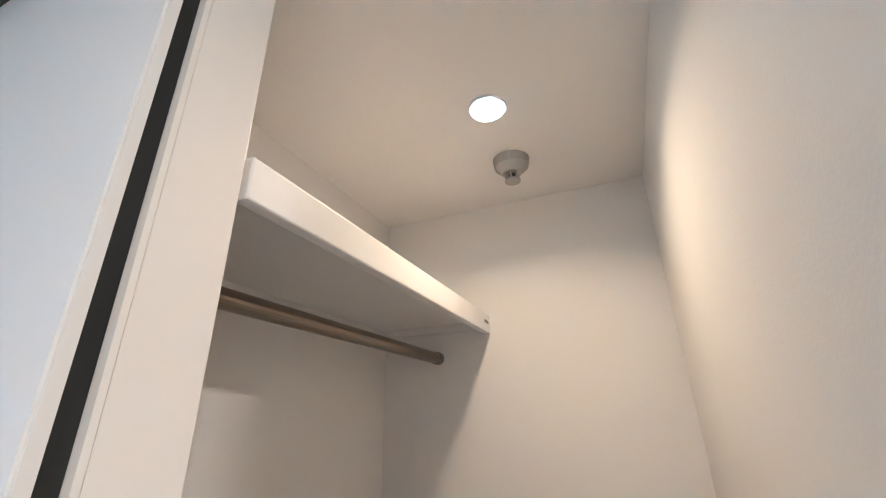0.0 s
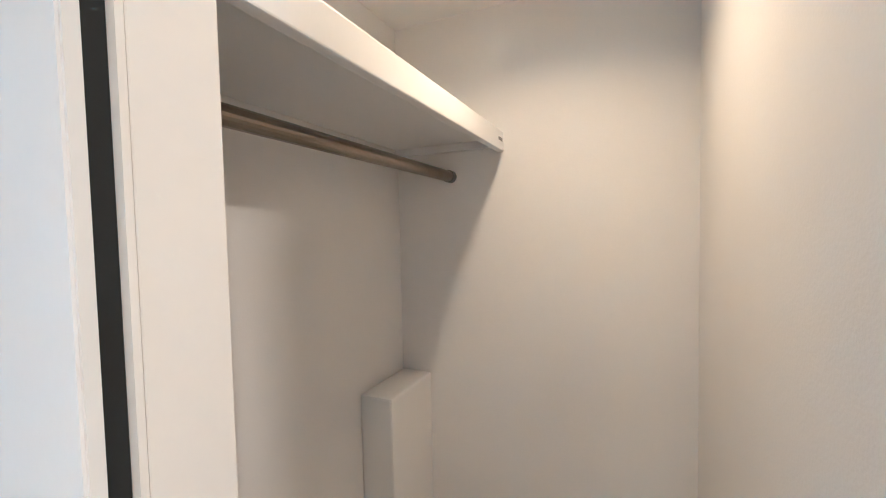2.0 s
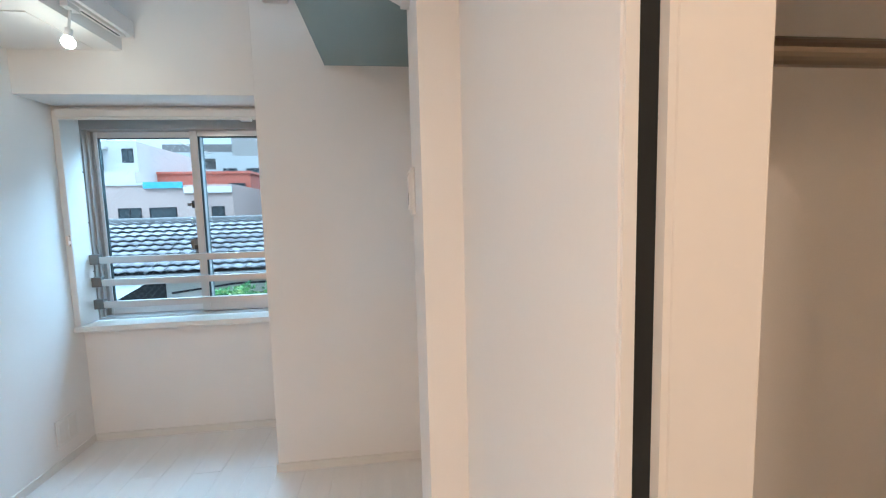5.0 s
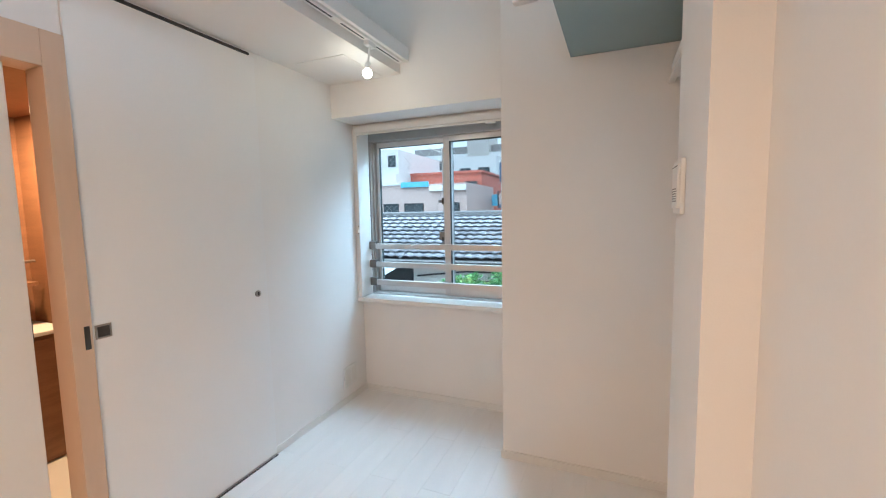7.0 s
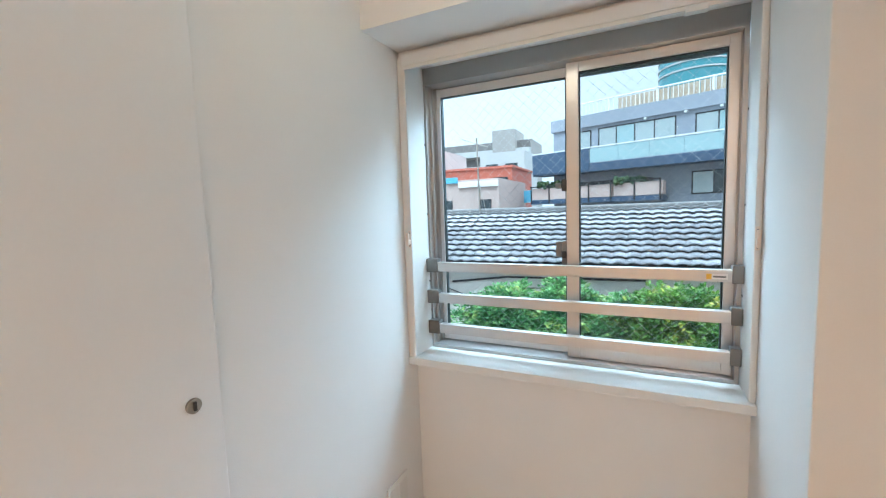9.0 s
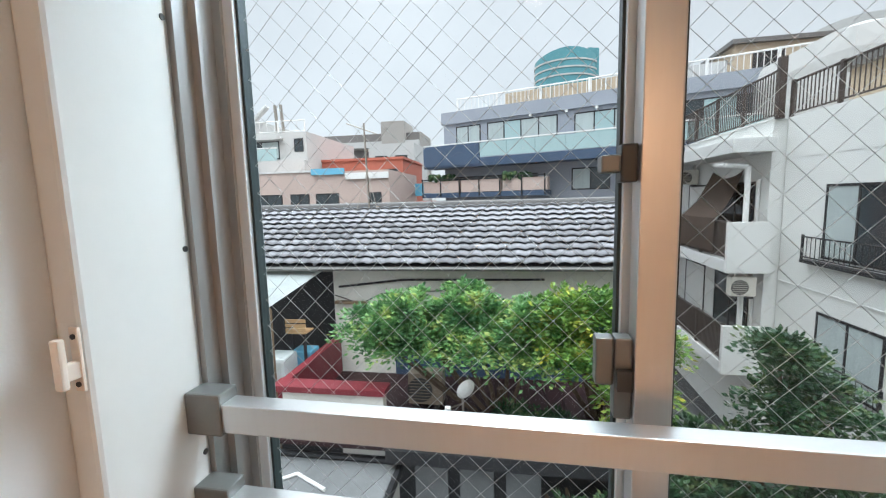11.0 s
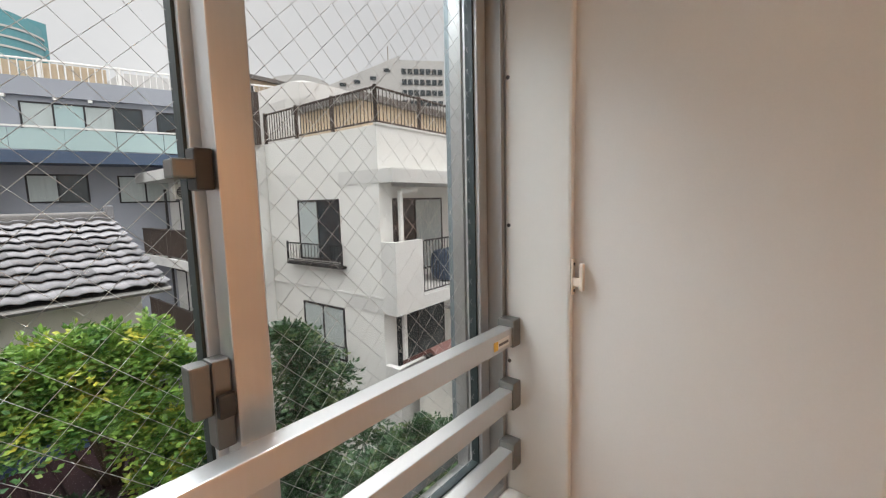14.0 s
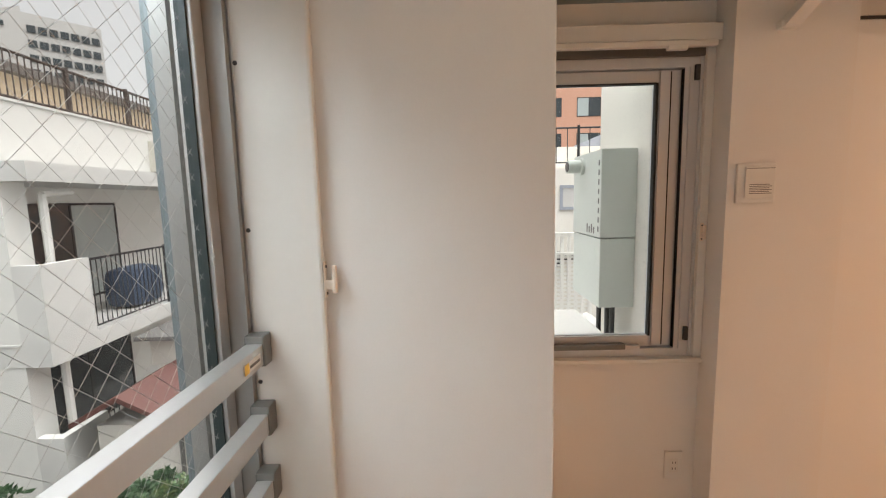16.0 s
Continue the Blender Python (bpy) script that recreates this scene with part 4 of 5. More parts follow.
# ---- trees ----
def tree(name, base, clumps, leaves, size, material, label, spread=0.45):
    t = thing(name, base, label, "tree")
    rng = np.random.default_rng(len(clumps) * 7 + leaves)
    bm = rod(bmesh.new(), base, (base[0] + 0.1, base[1] + 0.05, base[2] + (clumps[0][2] - base[2]) * 0.75), 0.14, 10, 0.08)
    part("trunk", bm, BARK, t)
    top = Vector((base[0] + 0.1, base[1] + 0.05, base[2] + (clumps[0][2] - base[2]) * 0.6))
    for c in clumps:
        mid = (top + Vector(c[:3])) / 2 + Vector((0, 0.1, -0.15))
        bm = rod(bmesh.new(), top, mid, 0.055, 7, 0.04)
        rod(bm, mid, c[:3], 0.04, 7, 0.012)
        part("limb", bm, BARK, t)
    vs, fs = [], []
    tufts = []
    for c in clumps:
        n = 5 + int(c[3] * 12)
        for k in range(n):
            h, a = 1 - 1.5 * (k + 0.5) / n, k * 2.4 + rng.random()
            q = (1 - h * h) ** 0.5
            f = c[3] * (0.6 + 0.55 * rng.random())
            tufts.append((c[0] + q * np.cos(a) * f * 1.1, c[1] + q * np.sin(a) * f, c[2] + h * f * 0.8, 0.15 + 0.15 * rng.random()))
    total = sum(c[3] ** 2 for c in tufts)
    for cx, cy, cz, cr in tufts:
        for _ in range(int(leaves * cr * cr / total / 7)):
            d = rng.normal(size=3)
            d /= np.linalg.norm(d)
            if d[2] < -0.55:
                d[2] *= -0.4
            c = np.array((cx, cy, cz)) + d * cr * (0.05 + 0.6 * rng.random()) * np.array((1.1, 1, 0.7))
            tw = rng.normal(size=3) * 0.28 + d * np.array((1.1, 1.1, 0.75)) + np.array((0, -0.2, 0.12))
            tw /= np.linalg.norm(tw)
            side = np.cross(tw, (0, 0, 1.0))
            side /= np.linalg.norm(side) + 1e-6
            ln = size * 2.4
            for k in range(7):
                f = k / 6
                o = c + tw * ln * f + np.array((0, 0, -0.6 * ln * f * f))
                s = side * (1 if k % 2 else -1)
                ax = s * 0.8 + tw * 0.6 + rng.normal(size=3) * 0.15
                if k == 6:
                    ax = tw
                ax /= np.linalg.norm(ax)
                nn = np.cross(ax, tw + rng.normal(size=3) * 0.5)
                nn /= np.linalg.norm(nn) + 1e-6
                wv = np.cross(ax, nn) * size * 0.26
                i = len(vs)
                vs += [tuple(o), tuple(o + ax * size * 0.5 + wv + nn * size * 0.06), tuple(o + ax * size), tuple(o + ax * size * 0.5 - wv + nn * size * 0.06)]
                fs.append((i, i + 1, i + 2, i + 3))
    me = bpy.data.meshes.new("crown")
    me.from_pydata(vs, [], fs)
    me.materials.append(material)
    ob = new("crown", me)
    ob.parent, ob.matrix_parent_inverse = t, Matrix.Translation(base).inverted()
    ob["kind"] = "stuff"
    return t


tree("garden_tree", (0.2, 7.0, GZ),
     [(0.5, 6.6, -0.8, 0.55), (-1.3, 6.5, -0.6, 0.5), (-1.95, 6.4, -0.9, 0.4), (-0.55, 6.6, -0.72, 0.45), (-1.5, 6.25, -1.05, 0.32),
      (-0.8, 6.3, -1.05, 0.34), (0.0, 6.3, -1.05, 0.4), (-0.2, 6.8, -0.45, 0.35), (0.75, 6.3, -1.25, 0.38)],
     27000, 0.105, LEAF, "broad green garden tree with drooping compound leaves")
tree("garden_tree", (1.9, 6.9, GZ),
     [(1.5, 6.4, -0.45, 0.45), (2.2, 6.3, -0.5, 0.42), (2.5, 6.2, -1.05, 0.42), (1.7, 6.1, -1.15, 0.42), (1.1, 6.4, -0.85, 0.36), (2.3, 6.0, -1.6, 0.36), (2.5, 6.0, -2.2, 0.3)],
     17000, 0.105, LEAFY, "garden tree with bright yellow-green young leaves")
tree("shrub_tree", (4.3, 5.6, GZ),
     [(4.2, 5.6, -0.95, 0.26), (4.5, 5.6, -1.35, 0.3), (3.95, 5.4, -1.5, 0.3), (4.75, 5.6, -1.8, 0.32), (4.2, 5.3, -2.0, 0.34), (3.6, 5.3, -2.2, 0.36),
      (5.1, 5.6, -2.4, 0.34), (4.5, 5.2, -2.6, 0.42), (3.4, 5.3, -2.8, 0.42), (5.4, 5.6, -3.0, 0.4), (4.05, 5.6, -0.7, 0.16), (3.1, 5.7, -2.3, 0.3), (4.0, 5.2, -3.1, 0.45)],
     11000, 0.115, LEAFD, "slender dark green shrub against the white building")
tree("garden_bush", (4.2, 3.7, GZ),
     [(4.2, 3.7, -2.6, 0.55), (5.2, 3.9, -2.9, 0.6), (3.4, 3.6, -3.1, 0.6), (6.1, 4.0, -3.2, 0.6), (4.6, 3.2, -3.3, 0.6), (2.6, 3.8, -3.4, 0.6)],
     20000, 0.10, LEAFD, "dense dark green bush below the window")
tree("garden_bush", (1.5, 5.2, GZ),
     [(2.3, 5.2, -3.0, 0.45), (2.9, 5.0, -2.9, 0.45), (1.5, 5.2, -3.4, 0.4), (1.2, 6.2, -2.45, 0.3), (0.6, 6.3, -2.45, 0.26)],
     8000, 0.10, LEAFD, "dark green bush in front of the red roof")

# ---- white tiled apartment building to the east ----
wb = thing("white_apartment_block", (12, 12, GZ), "white tiled three-storey apartment block with roof terrace fence", "building")
part("wall", B(7.7, 16.0, 8.6, 12.05, GZ, 3.25), WTILE, wb)
part("wall", B(7.7, 8.15, 7.1, 8.6, GZ, 3.25), WTILE, wb)
part("wall", B(9.0, 16.0, 12.05, 19, GZ, 3.4), WTILE, wb)
part("roof_slab", B(7.69, 16.0, 7.09, 12.06, 2.201, 3.26), WTILE, wb)
part("coping", B(7.66, 16.0, 7.06, 7.16, 3.26, 3.31), CONC, wb)
FW = Face((7.7, 0, 0), 90)      # west wall: u = -y
for z0, z1, ml in ((-0.22, 1.5, (CURT, WINDOW)), (-3.05, -1.5, (CURT, CURT))):
    FW.window(wb, -10.5, -8.62, z0, z1, 2, mix=ml, depth=-0.03)
    railing(wb, (7.55, 10.95), (7.55, 8.45), z0 - 0.1, z0 + 0.47, BLK, 0.14, 0.01, 2.4)
    part("sill", B(7.5, 7.72, 8.45, 10.95, z0 - 0.16, z0 - 0.08), BLK, wb)
part("floor_band", B(7.675, 7.7, 7.1, 12.05, -1.06, -1.02), CONC, wb)
railing(wb, (7.75, 7.15), (7.75, 12.05), 3.28, 4.16, BRAIL, 0.13, 0.016, 1.6)
railing(wb, (7.75, 7.15), (16.0, 7.15), 3.28, 4.16, BRAIL, 0.13, 0.016, 1.8)
# balconies of the south side
for z, h in ((2.2, 0), (-1.1, 1), (-4.3, 1)):
    part("slab", B(7.685, 16.0, 6.6, 8.59, z - 0.34, z), CONC, wb)
    if h:
        part("parapet", B(7.684, 8.72, 6.598, 6.75, z, z + 1.5), CONC, wb)
        part("parapet", B(7.684, 7.85, 6.75, 7.098, z, z + 1.5), CONC, wb)
        railing(wb, (8.72, 6.68), (16.0, 6.68), z, z + 1.45, BLK, 0.13, 0.013, 2.2)
        part("drain_pipe", sweep([(8.35, 7.0, z), (8.35, 7.0, z + 2.75), (9.0, 7.0, z + 2.82)], 0.07), PLAST, wb)
FS = Face((0, 8.6, 0), 0)
for z in (-1.1, -4.3):
    FS.window(wb, 9.3, 12.2, z + 0.2, z + 2.6, 2, mix=(WINDOW, CURT if z > -2 else WINDOW), depth=-0.04)
part("penthouse", B(9.0, 16, 9.0, 12, 3.3, 4.35), BEIGE, wb)
part("penthouse_roof", B(8.8, 16.2, 8.8, 12.2, 4.35, 4.55), ALUD, wb)
part("roof_dome", B(10, 16, 13.5, 19, 3.4, 6.3, bevel=0.9), FARW, wb)
outdoor_unit("outdoor_unit", 12.0, 6.95, 2.2, 0.85, 0.35, 0.85)
gl = thing("covered_grill", (11.0, 7.3, -1.1), "dark blue covered object on the balcony", "cover")
part("cover", B(10.4, 11.6, 7.0, 7.8, -1.1, -0.1, bevel=0.28), NAVY, gl)
# low annexe with a rust-red roof
SITE_OLD, SITE = SITE, Matrix.Translation((0, 0, -0.6)) @ SITE
ax = thing("red_roofed_shed", (7, 4.6, GZ), "small cream shed with a rust-red sheet roof", "shed")
part("wall", B(7.95, 10.9, 4.6, 6.2, GZ, -2.12), PLASTER, ax)
shed_roof = part("roof", prism([(4.3, -1.95), (5.6, -1.25), (6.5, -1.75), (6.5, -1.85), (5.6, -1.35), (4.3, -2.05)], 0, 3.6), CLAY, ax)
shed_roof.matrix_basis = Matrix(((0, 0, 1, 7.7), (1, 0, 0, 0), (0, 1, 0, -0.2), (0, 0, 0, 1)))
part("upper_wall", B(9.6, 10.9, 5.6, 6.2, -1.6, -0.95), PLASTER, ax)
part("upper_roof", B(9.3, 11.1, 5.35, 6.35, -0.95, -0.85, bevel=0.02), RIDGE, ax)
for i in range(9):
    part("roof_batten", B(7.75 + i * 0.4, 7.79 + i * 0.4, 4.27, 4.33, -2.27, -2.13), CLAY, ax)
part("downspout", R((7.9, 4.62, -6.0), (7.9, 4.62, -2.2), 0.04, 8), ALUD, ax)
SITE = SITE_OLD

# ---- rear wing with two brown-railed balconies ----
SITE_OLD, SITE = SITE, Matrix()
rw = thing("balcony_wing", (8, 17, GZ), "white rear wing with long balconies and a fenced roof terrace", "building")
part("wall", B(7.0, 9.6, 12.32, 23.0, GZ, 3.24), WTILE, rw)
part("terrace_coping", B(6.96, 7.2, 12.3, 23.0, 3.24, 3.29), CONC, rw)
part("canopy", B(5.95, 6.999, 12.08, 23.2, 2.40, 2.78, bevel=0.02), CONC, rw)
part("wall_fin", B(6.4, 6.999, 22.6, 22.8, GZ, 2.399), WTILE, rw)
railing(rw, (7.08, 12.35), (7.08, 22.9), 3.3, 4.5, BRAIL, 0.13, 0.017, 1.75)
part("corner_post", B(7.0, 7.16, 12.16, 12.34, 3.24, 4.8, bevel=0.01), BRAIL, rw)
part("terrace_pipe", sweep([(6.99, 13.4, 2.95), (6.8, 13.4, 2.95), (6.8, 13.4, 2.86)], 0.05), PLAST, rw)
FR = Face((7.0, 0, 0), 90)
for z in (-0.5, -3.4):
    part("balcony_slab", B(5.95, 6.999, 12.20, 22.6, z - 0.34, z, bevel=0.01), CONC, rw)
    part("end_parapet", B(5.95, 6.999, 12.06, 12.195, z - 0.34, z + 1.06, bevel=0.012), WTILE, rw)
    railing(rw, (6.02, 12.25), (6.02, 22.5), z, z + 1.05, BRAIL, 0.085, 0.017, 1.7)
    for y0, y1 in ((15.6, 17.25), (17.35, 19.0), (19.1, 20.7)):
        part("railing_panel", B(6.045, 6.06, y0, y1, z + 0.1, z + 1.0), BRAIL, rw, "dark brown privacy panel")
    FR.window(rw, -15.2, -13.0, z + 0.05, z + 2.15, 2, mix=(WINDOW, WINDOW))
    FR.window(rw, -17.8, -16.0, z + 0.25, z + 2.15, 1, glass=PLAST)
    FR.window(rw, -20.4, -18.7, z + 0.25, z + 2.15, 1, glass=PLAST)
    part("screen_post", B(6.03, 6.1, 17.3, 17.37, z + 1.06, z + 2.55), BLK, rw)
    part("drain_pipe", sweep([(6.55, 12.5, z), (6.55, 12.5, z + 2.55), (6.1, 12.75, z + 2.62), (6.1, 13.4, z + 2.66)], 0.075), PLAST, rw)
    part("wall_pipe", R((6.95, 12.75, z), (6.95, 12.75, z + 2.2), 0.045, 8), PLAST, rw)
cl = thing("balcony_cloth", (6.0, 14.0, 0.55), "brown cloth sunshade slung over the balcony railing", "cloth")
bm = bmesh.new()
for i in range(9):
    for j in range(9):
        f, g = i / 8, j / 8
        y = 12.9 + 2.6 * f
        if g < 0.35:
            x, z = 5.93, -0.35 + 0.95 * g / 0.35
        else:
            k = (g - 0.35) / 0.65
            x, z = 5.93 + 0.95 * k, 0.60 + 1.45 * k - 0.22 * math.sin(math.pi * k) - 0.25 * math.sin(math.pi * f) * k
            y = 12.9 + 0.5 * k + (2.6 - 0.5 * k) * f
        bm.verts.new((x + 0.02 * math.sin(9 * f), y, z))
bm.verts.ensure_lookup_table()
for i in range(8):
    for j in range(8):
        k = i * 9 + j
        bm.faces.new([bm.verts[a] for a in (k, k + 1, k + 10, k + 9)])
bmesh.ops.solidify(bm, geom=bm.faces[:], thickness=0.012)
part("cloth", bm, CLOTH, cl)
un = outdoor_unit("outdoor_unit", 6.45, 12.3, -1.56, 0.62, 0.3, 0.6)
for dx in (-0.22, 0.22):
    part("hanger", B(6.45 + dx - 0.02, 6.45 + dx + 0.02, 12.2, 12.4, -0.97, -0.835), STEEL, un)
un = outdoor_unit("outdoor_unit", 6.6, 17.0, 1.62, 0.7, 0.3, 0.6)
for dx in (-0.25, 0.25):
    part("hanger", B(6.6 + dx - 0.02, 6.6 + dx + 0.02, 16.9, 17.1, 2.2, 2.405), STEEL, un)
# buildings that look over the terrace
ft = thing("stepped_white_flats", (14, 40, GZ), "white stepped flats with louvred roof screens", "building")
part("wall", B(9.6, 17.0, 38, 46, GZ, 9.6), FARW, ft)
part("roof_screen", B(10.4, 14.8, 38.5, 42, 9.6, 11.2), FARW, ft)
for x in (10.8, 12.6):
    part("louvre", B(x, x + 1.3, 38.44, 38.5, 9.9, 10.6), BLK, ft)
bt = thing("beige_tiled_flats", (19, 34, GZ), "beige flats with a flat dark-edged roof", "building")
part("wall", B(14.9, 21, 33, 40, GZ, 11.4), BEIGE, bt)
part("roof_edge", B(14.6, 21.2, 32.7, 40.2, 11.4, 11.7), ALUD, bt)
Face((0, 33, 0), 0).window(bt, 16.0, 18.0, 9.2, 10.9, 2)
SITE = SITE_OLD

# ---- grey building with glass balcony ----
gb = thing("grey_apartment_building", (4, 24, GZ), "grey rendered building with a long glass balcony", "building")
h = radians(21)
FG = Face((21 * math.sin(h), 21 * math.cos(h), 0), 21)
part("wall", FG.box(-11.5, 7.2, 0.0, 9, GZ, 6.05), GREYB, gb)
part("parapet", FG.box(-11.6, 7.3, -0.12, 0.1, 5.55, 6.2), GREYB, gb)
for u0, u1, z0, z1, n, ml in ((-10.7, -9.2, 3.75, 5.38, 2, (CURT, CURT)), (-8.8, -5.0, 3.7, 5.4, 4, (CURT, TINT, CURT, CURT)), (-4.2, -0.55, 3.65, 5.35, 4, (CURT, TINT, CURT, WINDOW)),
                              (-0.1, 3.5, 3.7, 5.3, 3, (WINDOW, TINT, WINDOW)), (-4.3, -2.5, 1.66, 2.73, 2, (CURT, WINDOW)), (-1.6, 0.2, 1.6, 2.7, 2, (CURT, CURT)), (-11.0, -6.0, 1.7, 2.6, 5, None)):
    FG.window(gb, u0, u1, z0, z1, n, mix=ml, depth=-0.04)
part("balcony", FG.box(-12.15, 3.0, -1.2, 0.0, 3.05, 3.47), NAVY, gb)
part("balcony_panel", FG.box(-12.15, -8.75, -1.25, -1.15, 3.15, 4.24), NAVY, gb)
for i in range(8):
    part("glass_panel", FG.box(-8.7 + i * 1.47, -7.25 + i * 1.47, -1.21, -1.18, 3.51, 4.22), TINT, gb)
part("handrail", FG.box(-12.15, 3.0, -1.24, -1.16, 4.26, 4.32), PLAST, gb)
part("lower_balcony", FG.box(-12.4, -5.3, -1.1, 0.0, 1.45, 1.7), NAVY, gb)
for i in range(3):
    part("planter", FG.box(-12.3 + i * 2.4, -10.0 + i * 2.4, -1.1, -0.7, 1.72, 2.35), PINK, gb)
for i in range(7):
    part("baluster", FG.box(-12.35 + i * 1.17, -12.3 + i * 1.17, -1.18, -1.12, 1.5, 2.5), BLK, gb)
part("planter_rail", FG.box(-12.4, -5.3, -1.18, -1.13, 2.42, 2.47), BLK, gb)
for u in (-6.4, -3.2, -2.2, -4.6):
    part("eave_lamp", FG.box(u, u + 0.12, -0.25, -0.1, 5.42, 5.52), PLAST, gb)
a, b = FG.m @ Vector((-10.8, 0.4, 0)), FG.m @ Vector((6, 0.4, 0))
railing(gb, a.xy, b.xy, 6.1, 6.95, PLAST, 0.22, 0.02, 2.4)
for i in range(5):
    part("roof_screen", FG.box(-8.0 + i * 1.28, -6.76 + i * 1.28, 0.55, 0.62, 6.15, 6.9), BEIGE, gb)
part("roof_house", FG.box(-1.2, 2.0, 2.0, 5.0, 6.0, 7.2), FARW, gb)
for u, z in ((-11.2, 2.45), (-6.8, 2.4)):
    pl = FG.m @ Vector((u, -0.9, 0))
    bm = bmesh.new()
    for k in range(60):
        bmesh.ops.create_icosphere(bm, subdivisions=1, radius=0.09 + 0.06 * random.random(), matrix=Matrix.Translation((pl.x + random.uniform(-0.7, 0.7), pl.y + random.uniform(-0.2, 0.2), z + random.uniform(-0.12, 0.2))))
    tagged(part("planter_plants", bm, LEAFD, gb), kind="stuff")
tw = thing("round_glass_tower", (15, 112, GZ), "distant teal glass tower with a curved top", "tower")
bm = rod(bmesh.new(), (14.5, 112, GZ), (14.5, 112, 34), 7.6, 40)
for v in bm.verts:
    if v.co.z > 30:
        v.co.z += 1.8 * math.cos((v.co.x - 14.5) / 7.6 * 1.4)
part("drum", bm, TEALG, tw)
for z in (29.5, 31.2, 32.9):
    part("band", R((14.5, 112, z), (14.5, 112, z + 0.35), 7.75, 40), FARW, tw)
part("fin", prism([(19.0, 107.5), (21.8, 108.5), (21.8, 112), (19.4, 112)], GZ, 36.2), TEALG, tw)

# ---- buildings to the north-west and far away ----
pb = thing("pink_low_building", (-9, 20, GZ), "pinkish beige rendered low building", "building")
part("wall", B(-14, -5.2, 19, 25, GZ, 2.85), PINK, pb)
part("coping", B(-14, -9.1, 18.95, 19.1, 2.85, 2.95), CONC, pb)
FP = Face((0, 19, 0), 0)
for u0, u1 in ((-12.4, -10.75), (-10.3, -9.3), (-8.95, -7.75), (-6.2, -5.6)):
    FP.window(pb, u0, u1, 1.1, 1.8, 2, depth=-0.04)
part("blue_parapet", B(-9.1, -7.4, 18.9, 18.98, 2.7, 3.0), BLUEP, pb)
part("white_parapet", B(-7.35, -5.2, 18.9, 18.98, 2.45, 2.75), PLAST, pb)
ob_ = thing("red_rendered_building", (-9, 27, GZ), "brick-red rendered building with balcony", "building")
part("wall", B(-12.5, -6.3, 26, 32, GZ, 4.0), ORANGE, ob_)
part("coping", B(-12.6, -6.2, 25.9, 32, 4.0, 4.15), ORANGE, ob_)
Face((0, 26, 0), 0).window(ob_, -7.6, -6.6, 2.3, 3.4, 2, depth=-0.04)
part("balcony", B(-7.3, -4.2, 24.6, 26, 1.0, 1.3), ORANGE, ob_)
part("glass_panel", B(-7.3, -4.2, 24.55, 24.6, 1.6, 2.35), BLUEP, ob_)
lw = thing("white_corner_building", (-15, 25, GZ), "white stepped building with roof pipes", "building")
part("wall", B(-22, -11.8, 24, 32, GZ, 5.7), FARW, lw)
part("roof_block", B(-22, -15.5, 25, 30, 5.7, 6.7), FARW, lw)
part("terrace", B(-22, -11.5, 23, 24, GZ, 3.9), FARW, lw)
FL = Face((0, 24, 0), 0)
FL.window(lw, -20.5, -13.6, 4.1, 5.2, 6, mix=(CURT, WINDOW, CURT, WINDOW, WINDOW, CURT))
part("awning_edge", B(-21, -13.3, 23.6, 24.0, 5.25, 5.4), FARW, lw)
for i in range(5):
    part("balcony_glass", B(-21 + i * 1.56, -19.5 + i * 1.56, 23.03, 23.06, 3.92, 4.62), TINT, lw)
part("balcony_rail", B(-21, -13.2, 23.02, 23.08, 4.64, 4.70), PLAST, lw)
part("roof_tank", B(-17.4, -16.2, 24.6, 26, 6.7, 7.3, bevel=0.1), FARW, lw)
part("roof_duct", R((-15.6, 24.8, 6.7), (-14.7, 24.8, 7.5), 0.16, 10), FARW, lw)
FL.window(lw, -12.6, -12.0, 4.5, 5.3, 2, depth=-0.04)
for x in (-14.2, -13.8):
    part("roof_pipe", R((x, 25, 5.7), (x - 0.1, 25, 7.6), 0.1, 10), STEEL, lw)
railing(lw, (-15.4, 24.1), (-11.9, 24.1), 5.7, 6.4, PLAST, 0.5, 0.015, 2.0)
mb = thing("pale_flats", (-11, 46, GZ), "pale mid-rise flats with open stairs", "building")
part("wall", B(-15, -9.8, 45, 52, GZ, 7.6), FARW, mb)
FM = Face((0, 45, 0), 0)
for i in range(2):
    for j in range(2):
        FM.window(mb, -14.3 + j * 2.3, -12.9 + j * 2.3, 2.6 + i * 2.4, 3.9 + i * 2.4, 2, depth=-0.05)
ap = thing("distant_apartment_slab", (-23, 72, GZ), "distant beige apartment slab with rows of balconies", "building")
part("wall", B(-32, -14.5, 71, 80, GZ, 12.9), FARB, ap)
part("stair_tower", B(-21, -17, 69.4, 76, GZ, 14.6), FARB, ap)
for k in range(4):
    z = 10.4 - k * 2.7
    part("balcony", B(-32, -14.6, 69.6, 71, z, z + 1.0), FARW, ap)
    # dark sheet before the wall: shade above each balcony, put into the colour
    part("gallery_shade", B(-31.9, -14.7, 70.9, 70.97, z + 1.02, z + 2.4), FARS, ap, "dark strip coloured as the shade inside a balcony gallery")
    for j in range(6):
        Face((0, 71, 0), 0).window(ap, -30.6 + j * 2.7, -28.6 + j * 2.7, z + 0.9, z + 2.3, 2, depth=-0.05)
et = thing("distant_office_tower", (86, 72, GZ), "distant grey office block with a sloping flank", "tower")
hh = radians(43)
FE = Face((110 * math.sin(hh), 110 * math.cos(hh), 0), 43)
part("wall", FE.box(9.5, 21, 0, 14, GZ, 37), FARW, et)
bm = bmesh.new()
